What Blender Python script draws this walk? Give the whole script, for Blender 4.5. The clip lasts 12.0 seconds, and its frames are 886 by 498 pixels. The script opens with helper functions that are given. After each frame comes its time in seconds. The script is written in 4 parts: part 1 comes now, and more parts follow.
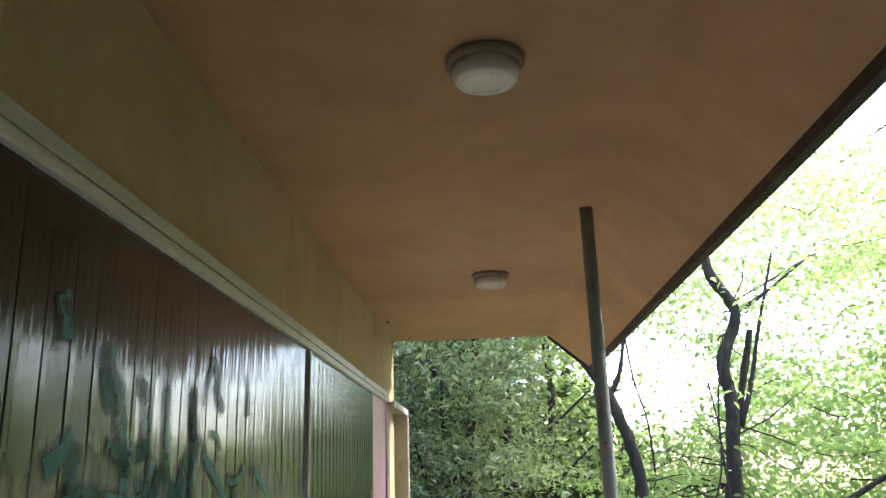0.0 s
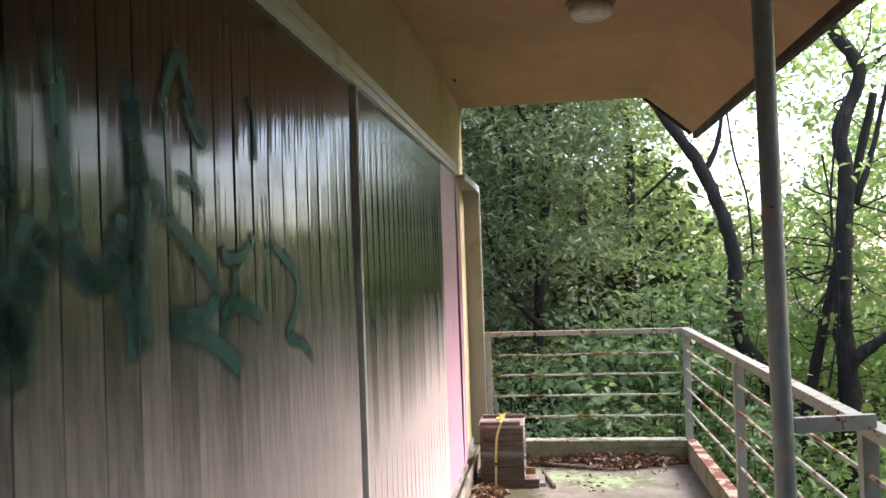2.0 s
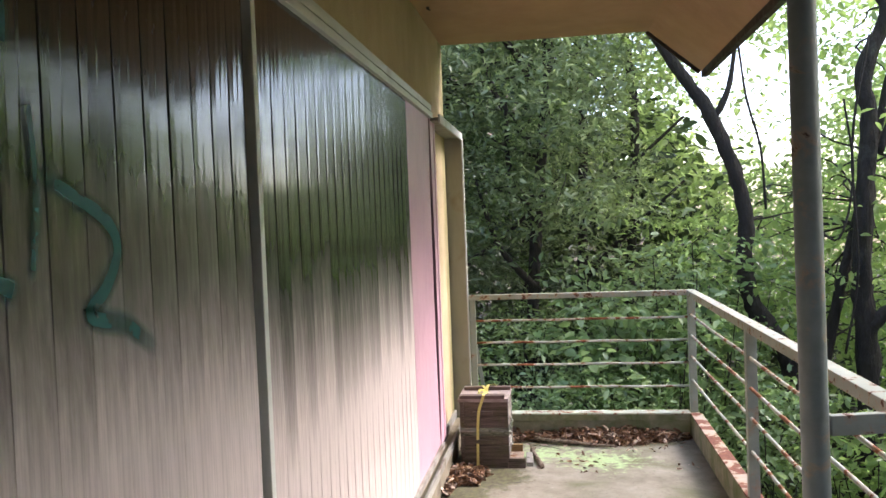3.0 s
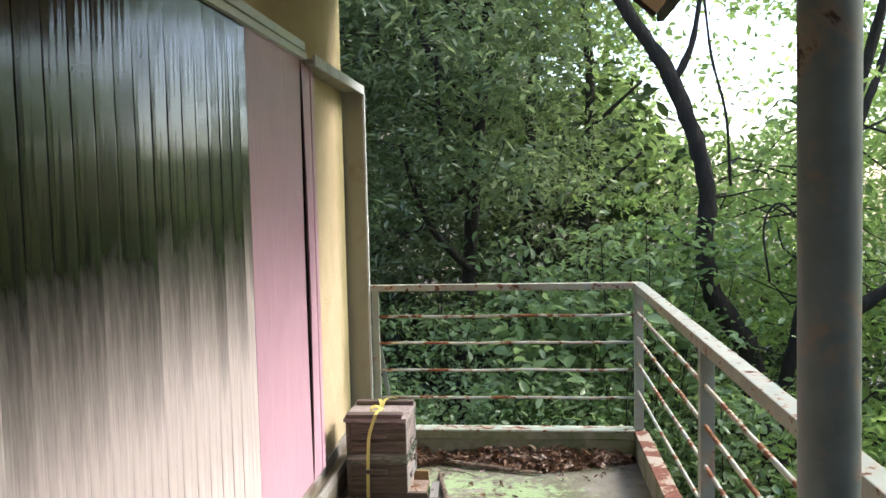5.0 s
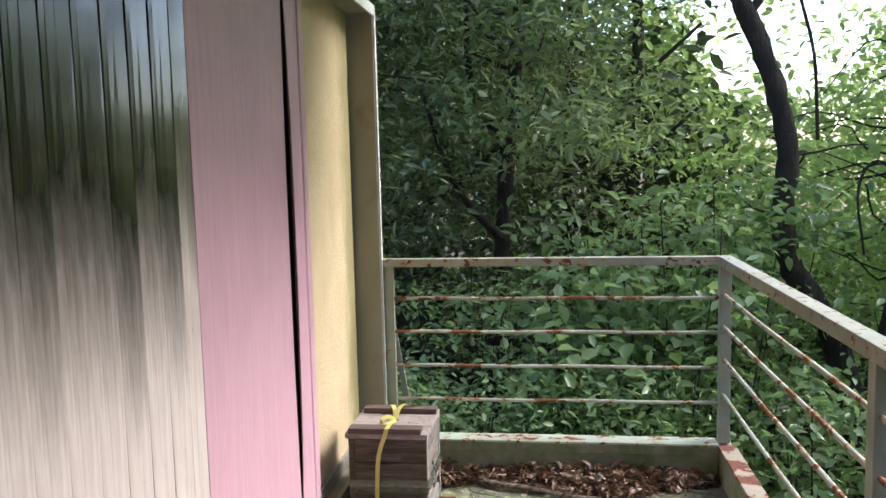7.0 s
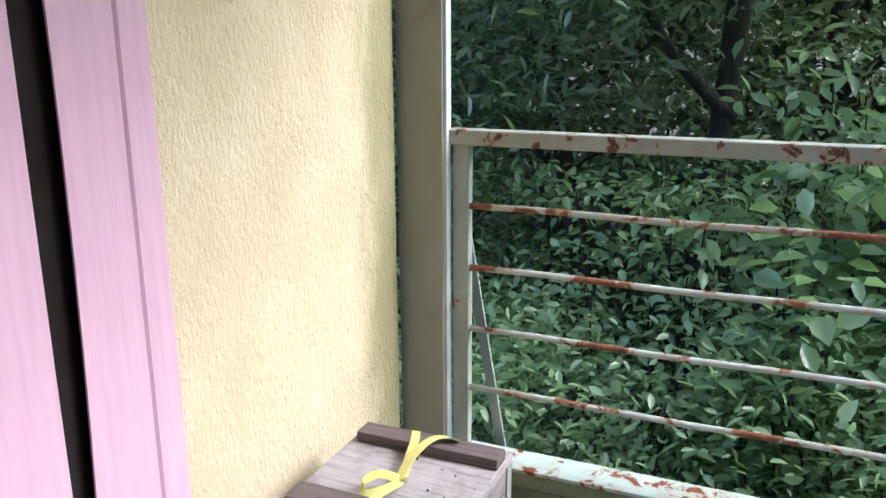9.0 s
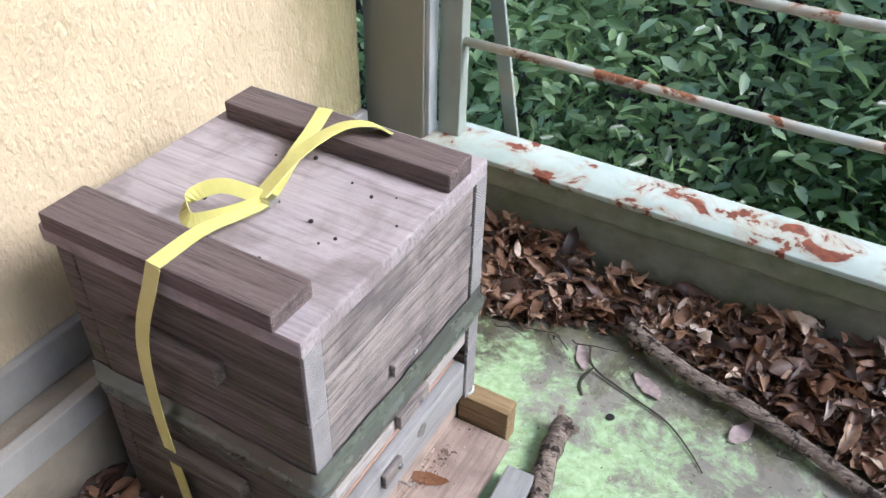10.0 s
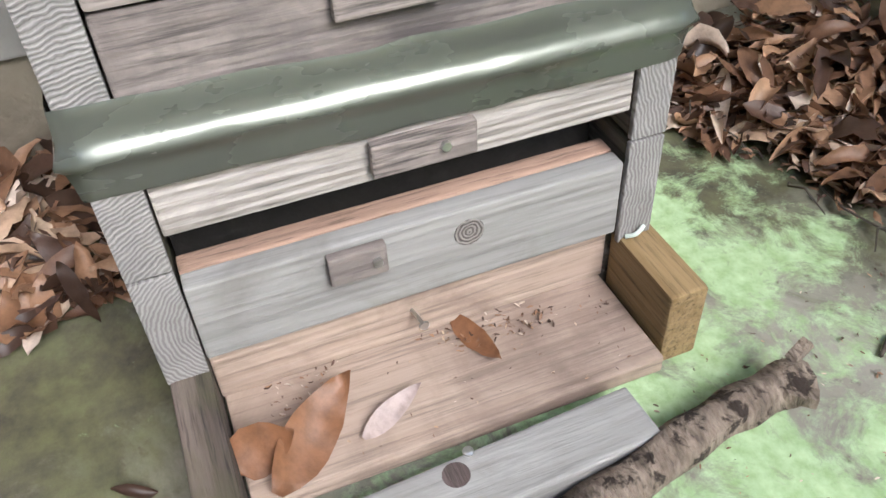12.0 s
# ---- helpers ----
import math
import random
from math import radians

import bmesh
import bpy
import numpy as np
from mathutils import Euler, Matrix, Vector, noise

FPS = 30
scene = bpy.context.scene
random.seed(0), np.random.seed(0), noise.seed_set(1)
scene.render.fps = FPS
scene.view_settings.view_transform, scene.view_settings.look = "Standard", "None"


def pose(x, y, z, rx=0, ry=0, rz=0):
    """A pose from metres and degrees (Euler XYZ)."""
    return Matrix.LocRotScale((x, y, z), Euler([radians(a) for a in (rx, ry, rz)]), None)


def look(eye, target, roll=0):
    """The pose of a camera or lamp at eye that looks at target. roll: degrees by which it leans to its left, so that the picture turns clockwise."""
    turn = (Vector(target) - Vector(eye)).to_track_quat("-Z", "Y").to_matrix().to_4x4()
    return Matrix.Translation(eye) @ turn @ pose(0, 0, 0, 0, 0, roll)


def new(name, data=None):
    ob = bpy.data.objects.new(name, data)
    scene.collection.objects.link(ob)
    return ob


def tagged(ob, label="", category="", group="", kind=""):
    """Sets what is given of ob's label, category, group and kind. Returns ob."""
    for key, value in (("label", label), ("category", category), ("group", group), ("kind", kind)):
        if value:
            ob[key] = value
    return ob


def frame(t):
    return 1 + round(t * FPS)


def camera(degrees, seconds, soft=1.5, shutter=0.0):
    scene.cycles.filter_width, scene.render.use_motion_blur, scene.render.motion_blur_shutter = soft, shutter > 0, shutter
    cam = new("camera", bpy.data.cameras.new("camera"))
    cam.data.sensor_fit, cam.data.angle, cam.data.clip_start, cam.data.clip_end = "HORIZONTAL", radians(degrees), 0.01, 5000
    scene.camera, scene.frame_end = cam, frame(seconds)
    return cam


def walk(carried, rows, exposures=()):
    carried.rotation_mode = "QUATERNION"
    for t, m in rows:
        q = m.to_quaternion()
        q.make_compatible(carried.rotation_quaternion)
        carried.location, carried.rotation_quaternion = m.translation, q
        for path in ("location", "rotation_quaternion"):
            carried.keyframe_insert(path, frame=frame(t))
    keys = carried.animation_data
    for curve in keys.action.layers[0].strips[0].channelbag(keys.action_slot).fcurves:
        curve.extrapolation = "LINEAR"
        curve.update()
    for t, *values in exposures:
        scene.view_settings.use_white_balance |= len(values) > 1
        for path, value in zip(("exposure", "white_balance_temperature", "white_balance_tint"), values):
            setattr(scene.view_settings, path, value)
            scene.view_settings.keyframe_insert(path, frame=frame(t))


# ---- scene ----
cam = camera(57.0, 12.0)
PATH = [
    (0, (0.75, -0.628, 1.655), (0.657, 1.298, 2.187), -1.7),
    (0.5, (0.708, -0.402, 1.631), (0.586, 1.571, 1.937), -1.9),
    (1, (0.708, -0.084, 1.639), (0.524, 1.899, 1.817), -2.1),
    (1.5, (0.658, 0.204, 1.634), (0.422, 2.187, 1.732), -1.9),
    (2, (0.566, 0.443, 1.628), (0.305, 2.425, 1.662), -2.0),
    (2.5, (0.592, 0.764, 1.611), (0.324, 2.746, 1.588), -2.2),
    (4.3, (0.905, 1.93, 1.583), (0.588, 3.901, 1.461), -1.9),
    (4.5, (0.902, 2.031, 1.6), (0.61, 4.005, 1.472), -1.6),
    (5, (0.948, 2.252, 1.597), (0.746, 4.237, 1.46), -1.3),
    (5.5, (0.903, 2.411, 1.584), (0.849, 4.405, 1.443), -1.0),
    (6, (0.793, 2.568, 1.562), (0.839, 4.561, 1.395), -1.1),
    (6.5, (0.867, 2.861, 1.49), (0.823, 4.853, 1.318), -1.5),
    (7, (0.822, 3.261, 1.498), (0.554, 5.232, 1.291), -1.4),
    (7.2, (0.797, 3.476, 1.485), (0.411, 5.427, 1.269), -1.5),
    (8.8, (0.818, 4.991, 1.32), (0.055, 6.799, 0.934), -0.6),
    (9, (0.802, 5.212, 1.272), (0.03, 6.986, 0.768), -0.3),
    (9.5, (0.748, 5.609, 1.093), (-0.021, 7.217, 0.186), 0.2),
    (10, (0.671, 5.928, 0.944), (-0.09, 7.305, -0.29), 1.5),
    (10.5, (0.714, 6.177, 0.848), (-0.137, 7.292, -0.579), 0.9),
    (11, (0.705, 6.352, 0.635), (-0.34, 7.19, -0.851), -2.4),
    (11.5, (0.711, 6.384, 0.508), (-0.533, 6.987, -0.937), -3.9),
    (12, (0.694, 6.362, 0.463), (-0.699, 6.862, -0.882), -3.2),
]
walk(cam, [(t, look(eye, aim, roll)) for t, eye, aim, roll in PATH], [(0, 3.2, 6200, 17), (0.5, 2.5, 6300, 22), (1, 2.5, 6250, 25), (2, 2.55, 6350, 23), (4.5, 2.3, 6300, 13), (6, 2.25, 6150, 12), (7, 2.1, 6150, 12), (9, 2.35, 5400, 11), (9.5, 2.25, 5150, 12), (10, 2.2, 5400, 15), (10.5, 2.15, 5750, 14), (12, 2.1, 5750, 11)])


# ---- world and sun ----
world = bpy.data.worlds.new("sky")
scene.world = world
world.use_nodes = True
wt = world.node_tree
sky = wt.nodes.new("ShaderNodeTexSky")
sky.sky_type = "NISHITA"
sky.sun_disc = False
sky.sun_elevation = radians(42)
sky.sun_rotation = radians(75)
sky.air_density, sky.dust_density, sky.ozone_density = 1.0, 2.5, 1.0
wt.links.new(sky.outputs["Color"], wt.nodes["Background"].inputs["Color"])
wt.nodes["Background"].inputs["Strength"].default_value = 0.15
sun = new("sun", bpy.data.lights.new("sun", "SUN"))
sun.data.energy, sun.data.angle, sun.data.color = 1.2, radians(30), (1.0, 0.96, 0.90)
sun.rotation_euler = Vector((-math.sin(radians(75)), -math.cos(radians(75)), -math.tan(radians(42)))).to_track_quat("-Z", "Y").to_euler()


# ---- materials ----
def nodes_of(name):
    m = bpy.data.materials.new(name)
    m.use_nodes = True
    return m, m.node_tree, m.node_tree.nodes["Principled BSDF"]


def coords(nt, stretch=(1, 1, 1), shift=(0, 0, 0)):
    tc = nt.nodes.new("ShaderNodeTexCoord")
    mp = nt.nodes.new("ShaderNodeMapping")
    mp.inputs["Scale"].default_value = stretch
    mp.inputs["Location"].default_value = shift
    nt.links.new(tc.outputs["Object"], mp.inputs["Vector"])
    return mp.outputs["Vector"]


def noise_of(nt, vec, scale, detail=5.0, rough=0.55, distort=0.0):
    n = nt.nodes.new("ShaderNodeTexNoise")
    n.inputs["Scale"].default_value = scale
    n.inputs["Detail"].default_value = detail
    n.inputs["Roughness"].default_value = rough
    n.inputs["Distortion"].default_value = distort
    nt.links.new(vec, n.inputs["Vector"])
    return n.outputs["Fac"]


def ramp(nt, fac, stops):
    r = nt.nodes.new("ShaderNodeValToRGB")
    el = r.color_ramp.elements
    while len(el) < len(stops):
        el.new(0.5)
    for e, (p, c) in zip(el, stops):
        e.position = p
        e.color = (*c, 1) if len(c) == 3 else c
    nt.links.new(fac, r.inputs["Fac"])
    return r.outputs["Color"]


def mix(nt, fac, a, b, mode="MIX"):
    n = nt.nodes.new("ShaderNodeMix")
    n.data_type = "RGBA"
    n.blend_type = mode
    for sock, v in ((n.inputs[0], fac), (n.inputs[6], a), (n.inputs[7], b)):
        if isinstance(v, (int, float)):
            sock.default_value = v
        elif isinstance(v, tuple):
            sock.default_value = (*v, 1)
        else:
            nt.links.new(v, sock)
    return n.outputs[2]


def calc(nt, op, a, b):
    n = nt.nodes.new("ShaderNodeMath")
    n.operation = op
    for sock, v in ((n.inputs[0], a), (n.inputs[1], b)):
        if isinstance(v, (int, float)):
            sock.default_value = v
        else:
            nt.links.new(v, sock)
    return n.outputs[0]


def bump(nt, bsdf, height, strength, distance=0.01):
    b = nt.nodes.new("ShaderNodeBump")
    b.inputs["Strength"].default_value = strength
    b.inputs["Distance"].default_value = distance
    nt.links.new(height, b.inputs["Height"])
    nt.links.new(b.outputs["Normal"], bsdf.inputs["Normal"])


def grey(v):
    return (v, v, v)


def surface(name, a, b, scale=6.0, stain=None, stain_scale=1.5, stain_at=(0.5, 0.75), rough=0.8, fine=120.0, relief=0.25,
            stretch=(1, 1, 1), metal=0.0, depth=0.004, vary=0.0):
    """Two tones of grain, an optional larger stain, and a fine relief."""
    m, nt, bs = nodes_of(name)
    v = coords(nt, stretch)
    col = ramp(nt, noise_of(nt, v, scale, 7, 0.65), [(0.3, a), (0.7, b)])
    if stain:
        mask = ramp(nt, noise_of(nt, coords(nt), stain_scale, 6, 0.6, 0.4), [(stain_at[0], grey(0)), (stain_at[1], grey(1))])
        col = mix(nt, mask, col, stain)
    if vary:
        oi = nt.nodes.new("ShaderNodeObjectInfo")
        k = calc(nt, "ADD", calc(nt, "MULTIPLY", oi.outputs["Random"], vary), 1 - vary / 2)
        hs = nt.nodes.new("ShaderNodeHueSaturation")
        nt.links.new(k, hs.inputs["Value"])
        nt.links.new(col, hs.inputs["Color"])
        col = hs.outputs["Color"]
    nt.links.new(col, bs.inputs["Base Color"])
    bs.inputs["Metallic"].default_value = metal
    r = ramp(nt, noise_of(nt, v, scale * 2.3, 4), [(0.3, grey(max(rough - 0.12, 0.05))), (0.7, grey(min(rough + 0.12, 1)))])
    nt.links.new(r, bs.inputs["Roughness"])
    bump(nt, bs, noise_of(nt, v, fine, 4, 0.6), relief, depth)
    return m


def peeling(name, paint, paint2, rust=(0.23, 0.065, 0.03), amount=0.62, scale=9.0, stretch=(1, 1, 1)):
    """Old oil paint that flakes off rusty steel."""
    m, nt, bs = nodes_of(name)
    v = coords(nt, stretch)
    base = ramp(nt, noise_of(nt, v, 14, 6, 0.6), [(0.3, paint), (0.72, paint2)])
    rc = ramp(nt, noise_of(nt, v, 45, 6, 0.7), [(0.25, (0.06, 0.024, 0.016)), (0.55, rust), (0.8, (0.40, 0.18, 0.07))])
    f = noise_of(nt, v, scale, 9, 0.62, 0.5)
    mask = ramp(nt, f, [(amount - 0.01, grey(0)), (amount + 0.015, grey(1))])
    halo = ramp(nt, f, [(amount - 0.09, grey(0)), (amount, grey(0.6))])
    col = mix(nt, halo, base, (0.42, 0.27, 0.16))
    col = mix(nt, mask, col, rc)
    nt.links.new(col, bs.inputs["Base Color"])
    nt.links.new(ramp(nt, f, [(amount - 0.02, grey(0.42)), (amount + 0.02, grey(0.9))]), bs.inputs["Roughness"])
    inv = calc(nt, "SUBTRACT", 1.0, mask)
    h = calc(nt, "ADD", inv, calc(nt, "MULTIPLY", noise_of(nt, v, 90, 4), 0.3))
    bump(nt, bs, h, 0.5, 0.002)
    return m


def wood(name, a, b, along, grain=22.0, knots=True, rough=0.85, stain=None, stain_at=(0.5, 0.75), relief=0.6, contrast=0.7, across="Z", lines=0.16, pitch=42):
    """Weathered board; along is the axis of its grain, across the way over its growth lines."""
    m, nt, bs = nodes_of(name)
    st = [grain, grain, grain]
    st[along] = grain * 0.05
    oi = nt.nodes.new("ShaderNodeObjectInfo")
    tc = nt.nodes.new("ShaderNodeTexCoord")
    sh = nt.nodes.new("ShaderNodeVectorMath")
    sh.operation = "ADD"
    cmb = nt.nodes.new("ShaderNodeCombineXYZ")
    for k in range(3):
        nt.links.new(calc(nt, "MULTIPLY", oi.outputs["Random"], 7.0 + k), cmb.inputs[k])
    nt.links.new(tc.outputs["Object"], sh.inputs[0])
    nt.links.new(cmb.outputs[0], sh.inputs[1])
    mp = nt.nodes.new("ShaderNodeMapping")
    mp.inputs["Scale"].default_value = st
    nt.links.new(sh.outputs[0], mp.inputs["Vector"])
    v = mp.outputs["Vector"]
    g = noise_of(nt, v, 4.0, 8, 0.6, 0.6)
    g2 = noise_of(nt, v, 14.0, 4, 0.7)
    col = ramp(nt, g, [(0.25, a), (0.5, tuple((p + q) / 2 for p, q in zip(a, b))), (0.75, b)])
    dark = ramp(nt, g2, [(0.34, grey(0.22)), (0.50, grey(1.0))])
    col = mix(nt, contrast, col, dark, "MULTIPLY")
    st2 = [pitch] * 3
    st2[along] = pitch * 0.07
    mp2 = nt.nodes.new("ShaderNodeMapping")
    mp2.inputs["Scale"].default_value = st2
    nt.links.new(sh.outputs[0], mp2.inputs["Vector"])
    wv = nt.nodes.new("ShaderNodeTexWave")
    wv.wave_type, wv.bands_direction = "BANDS", across
    for key, value in (("Scale", 1.0), ("Distortion", 9.0), ("Detail", 3.0), ("Detail Scale", 0.35), ("Detail Roughness", 0.6)):
        wv.inputs[key].default_value = value
    nt.links.new(mp2.outputs["Vector"], wv.inputs["Vector"])
    ring = wv.outputs["Fac"]
    col = mix(nt, lines, col, ramp(nt, ring, [(0.05, grey(0.45)), (0.45, grey(0.95)), (0.9, grey(1.0))]), "MULTIPLY")
    if stain:
        mask = ramp(nt, noise_of(nt, sh.outputs[0], 9.0, 7, 0.65, 0.5), [(stain_at[0], grey(0)), (stain_at[1], grey(0.85))])
        col = mix(nt, mask, col, stain)
    nt.links.new(col, bs.inputs["Base Color"])
    bs.inputs["Roughness"].default_value = rough
    bump(nt, bs, calc(nt, "ADD", calc(nt, "ADD", g, calc(nt, "MULTIPLY", g2, 0.6)), calc(nt, "MULTIPLY", ring, lines * 1.2)), relief, 0.003)
    return m


def end_grain(name, a, b, centre):
    """Growth rings on a board's sawn end."""
    m, nt, bs = nodes_of(name)
    v = coords(nt, (1, 1, 1), centre)
    w = nt.nodes.new("ShaderNodeTexWave")
    w.wave_type, w.rings_direction = "RINGS", "X"
    w.inputs["Scale"].default_value = 115
    w.inputs["Distortion"].default_value = 8.0
    w.inputs["Detail"].default_value = 3
    w.inputs["Detail Scale"].default_value = 0.7
    nt.links.new(v, w.inputs["Vector"])
    col = ramp(nt, w.outputs["Fac"], [(0.15, a), (0.75, b)])
    col = mix(nt, 0.5, col, ramp(nt, noise_of(nt, v, 40, 5), [(0.3, grey(0.5)), (0.7, grey(1))]), "MULTIPLY")
    nt.links.new(col, bs.inputs["Base Color"])
    bs.inputs["Roughness"].default_value = 0.9
    bump(nt, bs, w.outputs["Fac"], 0.35, 0.002)
    return m


def leaf_material(name, stops, shine=0.35, glow=0.4, tint=(0.35, 0.55, 0.08), mottle=0.0, patch=None):
    """Leaves that differ one by one and let light through."""
    m, nt, bs = nodes_of(name)
    geo = nt.nodes.new("ShaderNodeNewGeometry")
    col = ramp(nt, geo.outputs["Random Per Island"], stops)
    if patch:
        col = mix(nt, ramp(nt, noise_of(nt, coords(nt), 0.9, 4, 0.6), [(0.42, grey(0)), (0.68, grey(0.75))]), col, patch)
    if mottle:
        col = mix(nt, mottle, col, ramp(nt, noise_of(nt, coords(nt), 90, 5, 0.65), [(0.3, grey(0.35)), (0.6, grey(1.0))]), "MULTIPLY")
        bump(nt, bs, noise_of(nt, coords(nt), 260, 3), 0.4, 0.001)
    nt.links.new(col, bs.inputs["Base Color"])
    bs.inputs["Roughness"].default_value = shine
    tr = nt.nodes.new("ShaderNodeBsdfTranslucent")
    nt.links.new(mix(nt, 0.5, col, tint), tr.inputs["Color"])
    ms = nt.nodes.new("ShaderNodeMixShader")
    ms.inputs[0].default_value = glow
    nt.links.new(bs.outputs[0], ms.inputs[1])
    nt.links.new(tr.outputs[0], ms.inputs[2])
    nt.links.new(ms.outputs[0], nt.nodes["Material Output"].inputs["Surface"])
    return m


PLASTER = surface("ochre_plaster", (0.56, 0.445, 0.275), (0.64, 0.525, 0.345), 7, (0.46, 0.36, 0.21), 1.1, (0.5, 0.8), 0.9, 105, 1.0, depth=0.008, stretch=(1, 1, 0.6))
# mossy green growth down the wall beside the corner frame
nt = PLASTER.node_tree
bs = nt.nodes["Principled BSDF"]
plain = bs.inputs["Base Color"].links[0].from_socket
sz = nt.nodes.new("ShaderNodeSeparateXYZ")
nt.links.new(coords(nt), sz.inputs[0])
growth = calc(nt, "ADD", sz.outputs["Y"], calc(nt, "MULTIPLY", noise_of(nt, coords(nt, (4, 4, 2)), 3.0, 6, 0.65), 0.22))
nt.links.new(mix(nt, ramp(nt, calc(nt, "SUBTRACT", growth, 6.5), [(0.42, grey(0)), (0.56, grey(0.75))]), plain, (0.22, 0.20, 0.075)), bs.inputs["Base Color"])
SOFFIT = surface("soffit_plaster", (0.43, 0.285, 0.15), (0.50, 0.335, 0.185), 5, (0.34, 0.22, 0.115), 0.9, (0.45, 0.8), 0.92, 140, 0.5)
CONCRETE = surface("upstand_concrete", (0.20, 0.17, 0.12), (0.31, 0.27, 0.2), 9, (0.09, 0.07, 0.05), 4, (0.5, 0.7), 0.9, 90, 0.6)
STEEL_PALE = surface("pale_steel", (0.42, 0.45, 0.44), (0.55, 0.57, 0.55), 9, (0.25, 0.23, 0.19), 3, (0.55, 0.75), 0.5, 100, 0.15)
TRACK = surface("pale_track_paint", (0.55, 0.59, 0.54), (0.68, 0.71, 0.66), 9, (0.34, 0.32, 0.26), 3, (0.58, 0.78), 0.42, 100, 0.15, stretch=(1, 0.3, 1))
SILL = surface("weathered_sill", (0.25, 0.24, 0.215), (0.36, 0.35, 0.32), 9, (0.14, 0.105, 0.075), 4, (0.48, 0.66), 0.6, 100, 0.3)
WING = surface("painted_steel_frame", (0.25, 0.245, 0.19), (0.33, 0.32, 0.26), 6, (0.2, 0.14, 0.09), 3, (0.58, 0.75), 0.55, 100, 0.2, stretch=(1, 1, 0.3))
PINK = surface("pink_panel", (0.53, 0.32, 0.40), (0.62, 0.39, 0.465), 6, (0.44, 0.265, 0.33), 1.3, (0.5, 0.85), 0.45, 60, 0.15, stretch=(12, 12, 0.5))
DARKGAP = surface("dark_gap", (0.016, 0.012, 0.011), (0.03, 0.024, 0.022), 8, rough=0.8)
DARKGAP.node_tree.nodes["Principled BSDF"].inputs["Specular IOR Level"].default_value = 0.0
FASCIA = surface("dark_fascia", (0.03, 0.022, 0.018), (0.055, 0.04, 0.03), 8, rough=0.6)
GREENPAINT = peeling("pale_green_paint", (0.27, 0.30, 0.25), (0.35, 0.385, 0.325), amount=0.64, scale=7)
BARPAINT = peeling("flaking_bar_paint", (0.40, 0.42, 0.36), (0.48, 0.50, 0.43), (0.24, 0.095, 0.04), amount=0.55, scale=9)
RAILPAINT = peeling("flaking_rail_paint", (0.28, 0.30, 0.245), (0.38, 0.395, 0.335), (0.13, 0.06, 0.038), amount=0.60, scale=21)
CAPPAINT = peeling("flaking_cap_paint", (0.42, 0.50, 0.42), (0.56, 0.61, 0.54), amount=0.575, scale=13)
PIPEPAINT = peeling("pipe_paint", (0.16, 0.19, 0.172), (0.24, 0.272, 0.25), rust=(0.09, 0.07, 0.05), amount=0.66, scale=11)
CURB = surface("mossy_curb", (0.22, 0.225, 0.15), (0.36, 0.355, 0.26), 16, (0.12, 0.17, 0.06), 5, (0.46, 0.7), 0.9, 70, 0.8)
GLASS = surface("milky_glass", (0.62, 0.60, 0.54), (0.70, 0.68, 0.62), 6, (0.42, 0.38, 0.3), 8, (0.55, 0.8), 0.2, 40, 0.1)
LAMPBASE = surface("lamp_base", (0.22, 0.17, 0.12), (0.30, 0.24, 0.17), 8, rough=0.5)
BARK = surface("dark_bark", (0.013, 0.010, 0.007), (0.04, 0.03, 0.022), 9, (0.06, 0.055, 0.042), 4, (0.6, 0.75), 0.95, 30, 1.0, stretch=(1, 1, 0.35), depth=0.03)
STICKBARK = surface("stick_bark", (0.11, 0.08, 0.058), (0.42, 0.33, 0.255), 46, (0.04, 0.026, 0.018), 70, (0.53, 0.60), 0.9, 80, 1.0, stretch=(1, 3, 1), depth=0.012)
TWIG = surface("twig_bark", (0.03, 0.025, 0.018), (0.09, 0.07, 0.05), 30, rough=0.9)
SOIL = surface("forest_floor", (0.025, 0.02, 0.012), (0.075, 0.055, 0.03), 3, (0.03, 0.045, 0.015), 0.5, (0.45, 0.65), 0.95, 12, 1.0, depth=0.05)
STRAP = surface("yellow_strap", (0.52, 0.48, 0.13), (0.62, 0.58, 0.20), 20, rough=0.55, fine=900, relief=0.3, depth=0.001)
TAPE = surface("olive_tape", (0.125, 0.134, 0.108), (0.16, 0.168, 0.14), 14, (0.185, 0.185, 0.155), 9, (0.6, 0.8), metal=0.5, rough=0.25, fine=26, relief=0.02, stretch=(0.4, 0.4, 1), depth=0.003)
CHROME = surface("galvanised", (0.55, 0.55, 0.52), (0.7, 0.7, 0.68), 30, rough=0.35, metal=1.0)
W_TOP = wood("lid_board", (0.27, 0.225, 0.22), (0.40, 0.35, 0.34), 0, 12, across="Y", lines=0.04, stain=(0.13, 0.10, 0.085), stain_at=(0.44, 0.68), contrast=0.4, relief=0.6)
W_BATTEN = wood("batten_wood", (0.085, 0.06, 0.054), (0.165, 0.123, 0.11), 0, 24, relief=0.9)
W_SIDE = wood("side_board", (0.048, 0.036, 0.028), (0.18, 0.142, 0.115), 0, 17, lines=0.3, stain=(0.075, 0.075, 0.03), stain_at=(0.48, 0.70), contrast=1.0, relief=1.0)
W_FRONT = wood("front_board", (0.175, 0.142, 0.125), (0.34, 0.29, 0.258), 1, 17, stain=(0.075, 0.064, 0.06), stain_at=(0.45, 0.66), contrast=0.9)
W_GREY = wood("grey_board", (0.21, 0.20, 0.187), (0.37, 0.355, 0.333), 1, 11, lines=0.10, stain=(0.17, 0.155, 0.14), stain_at=(0.54, 0.78), contrast=0.32, relief=0.5)
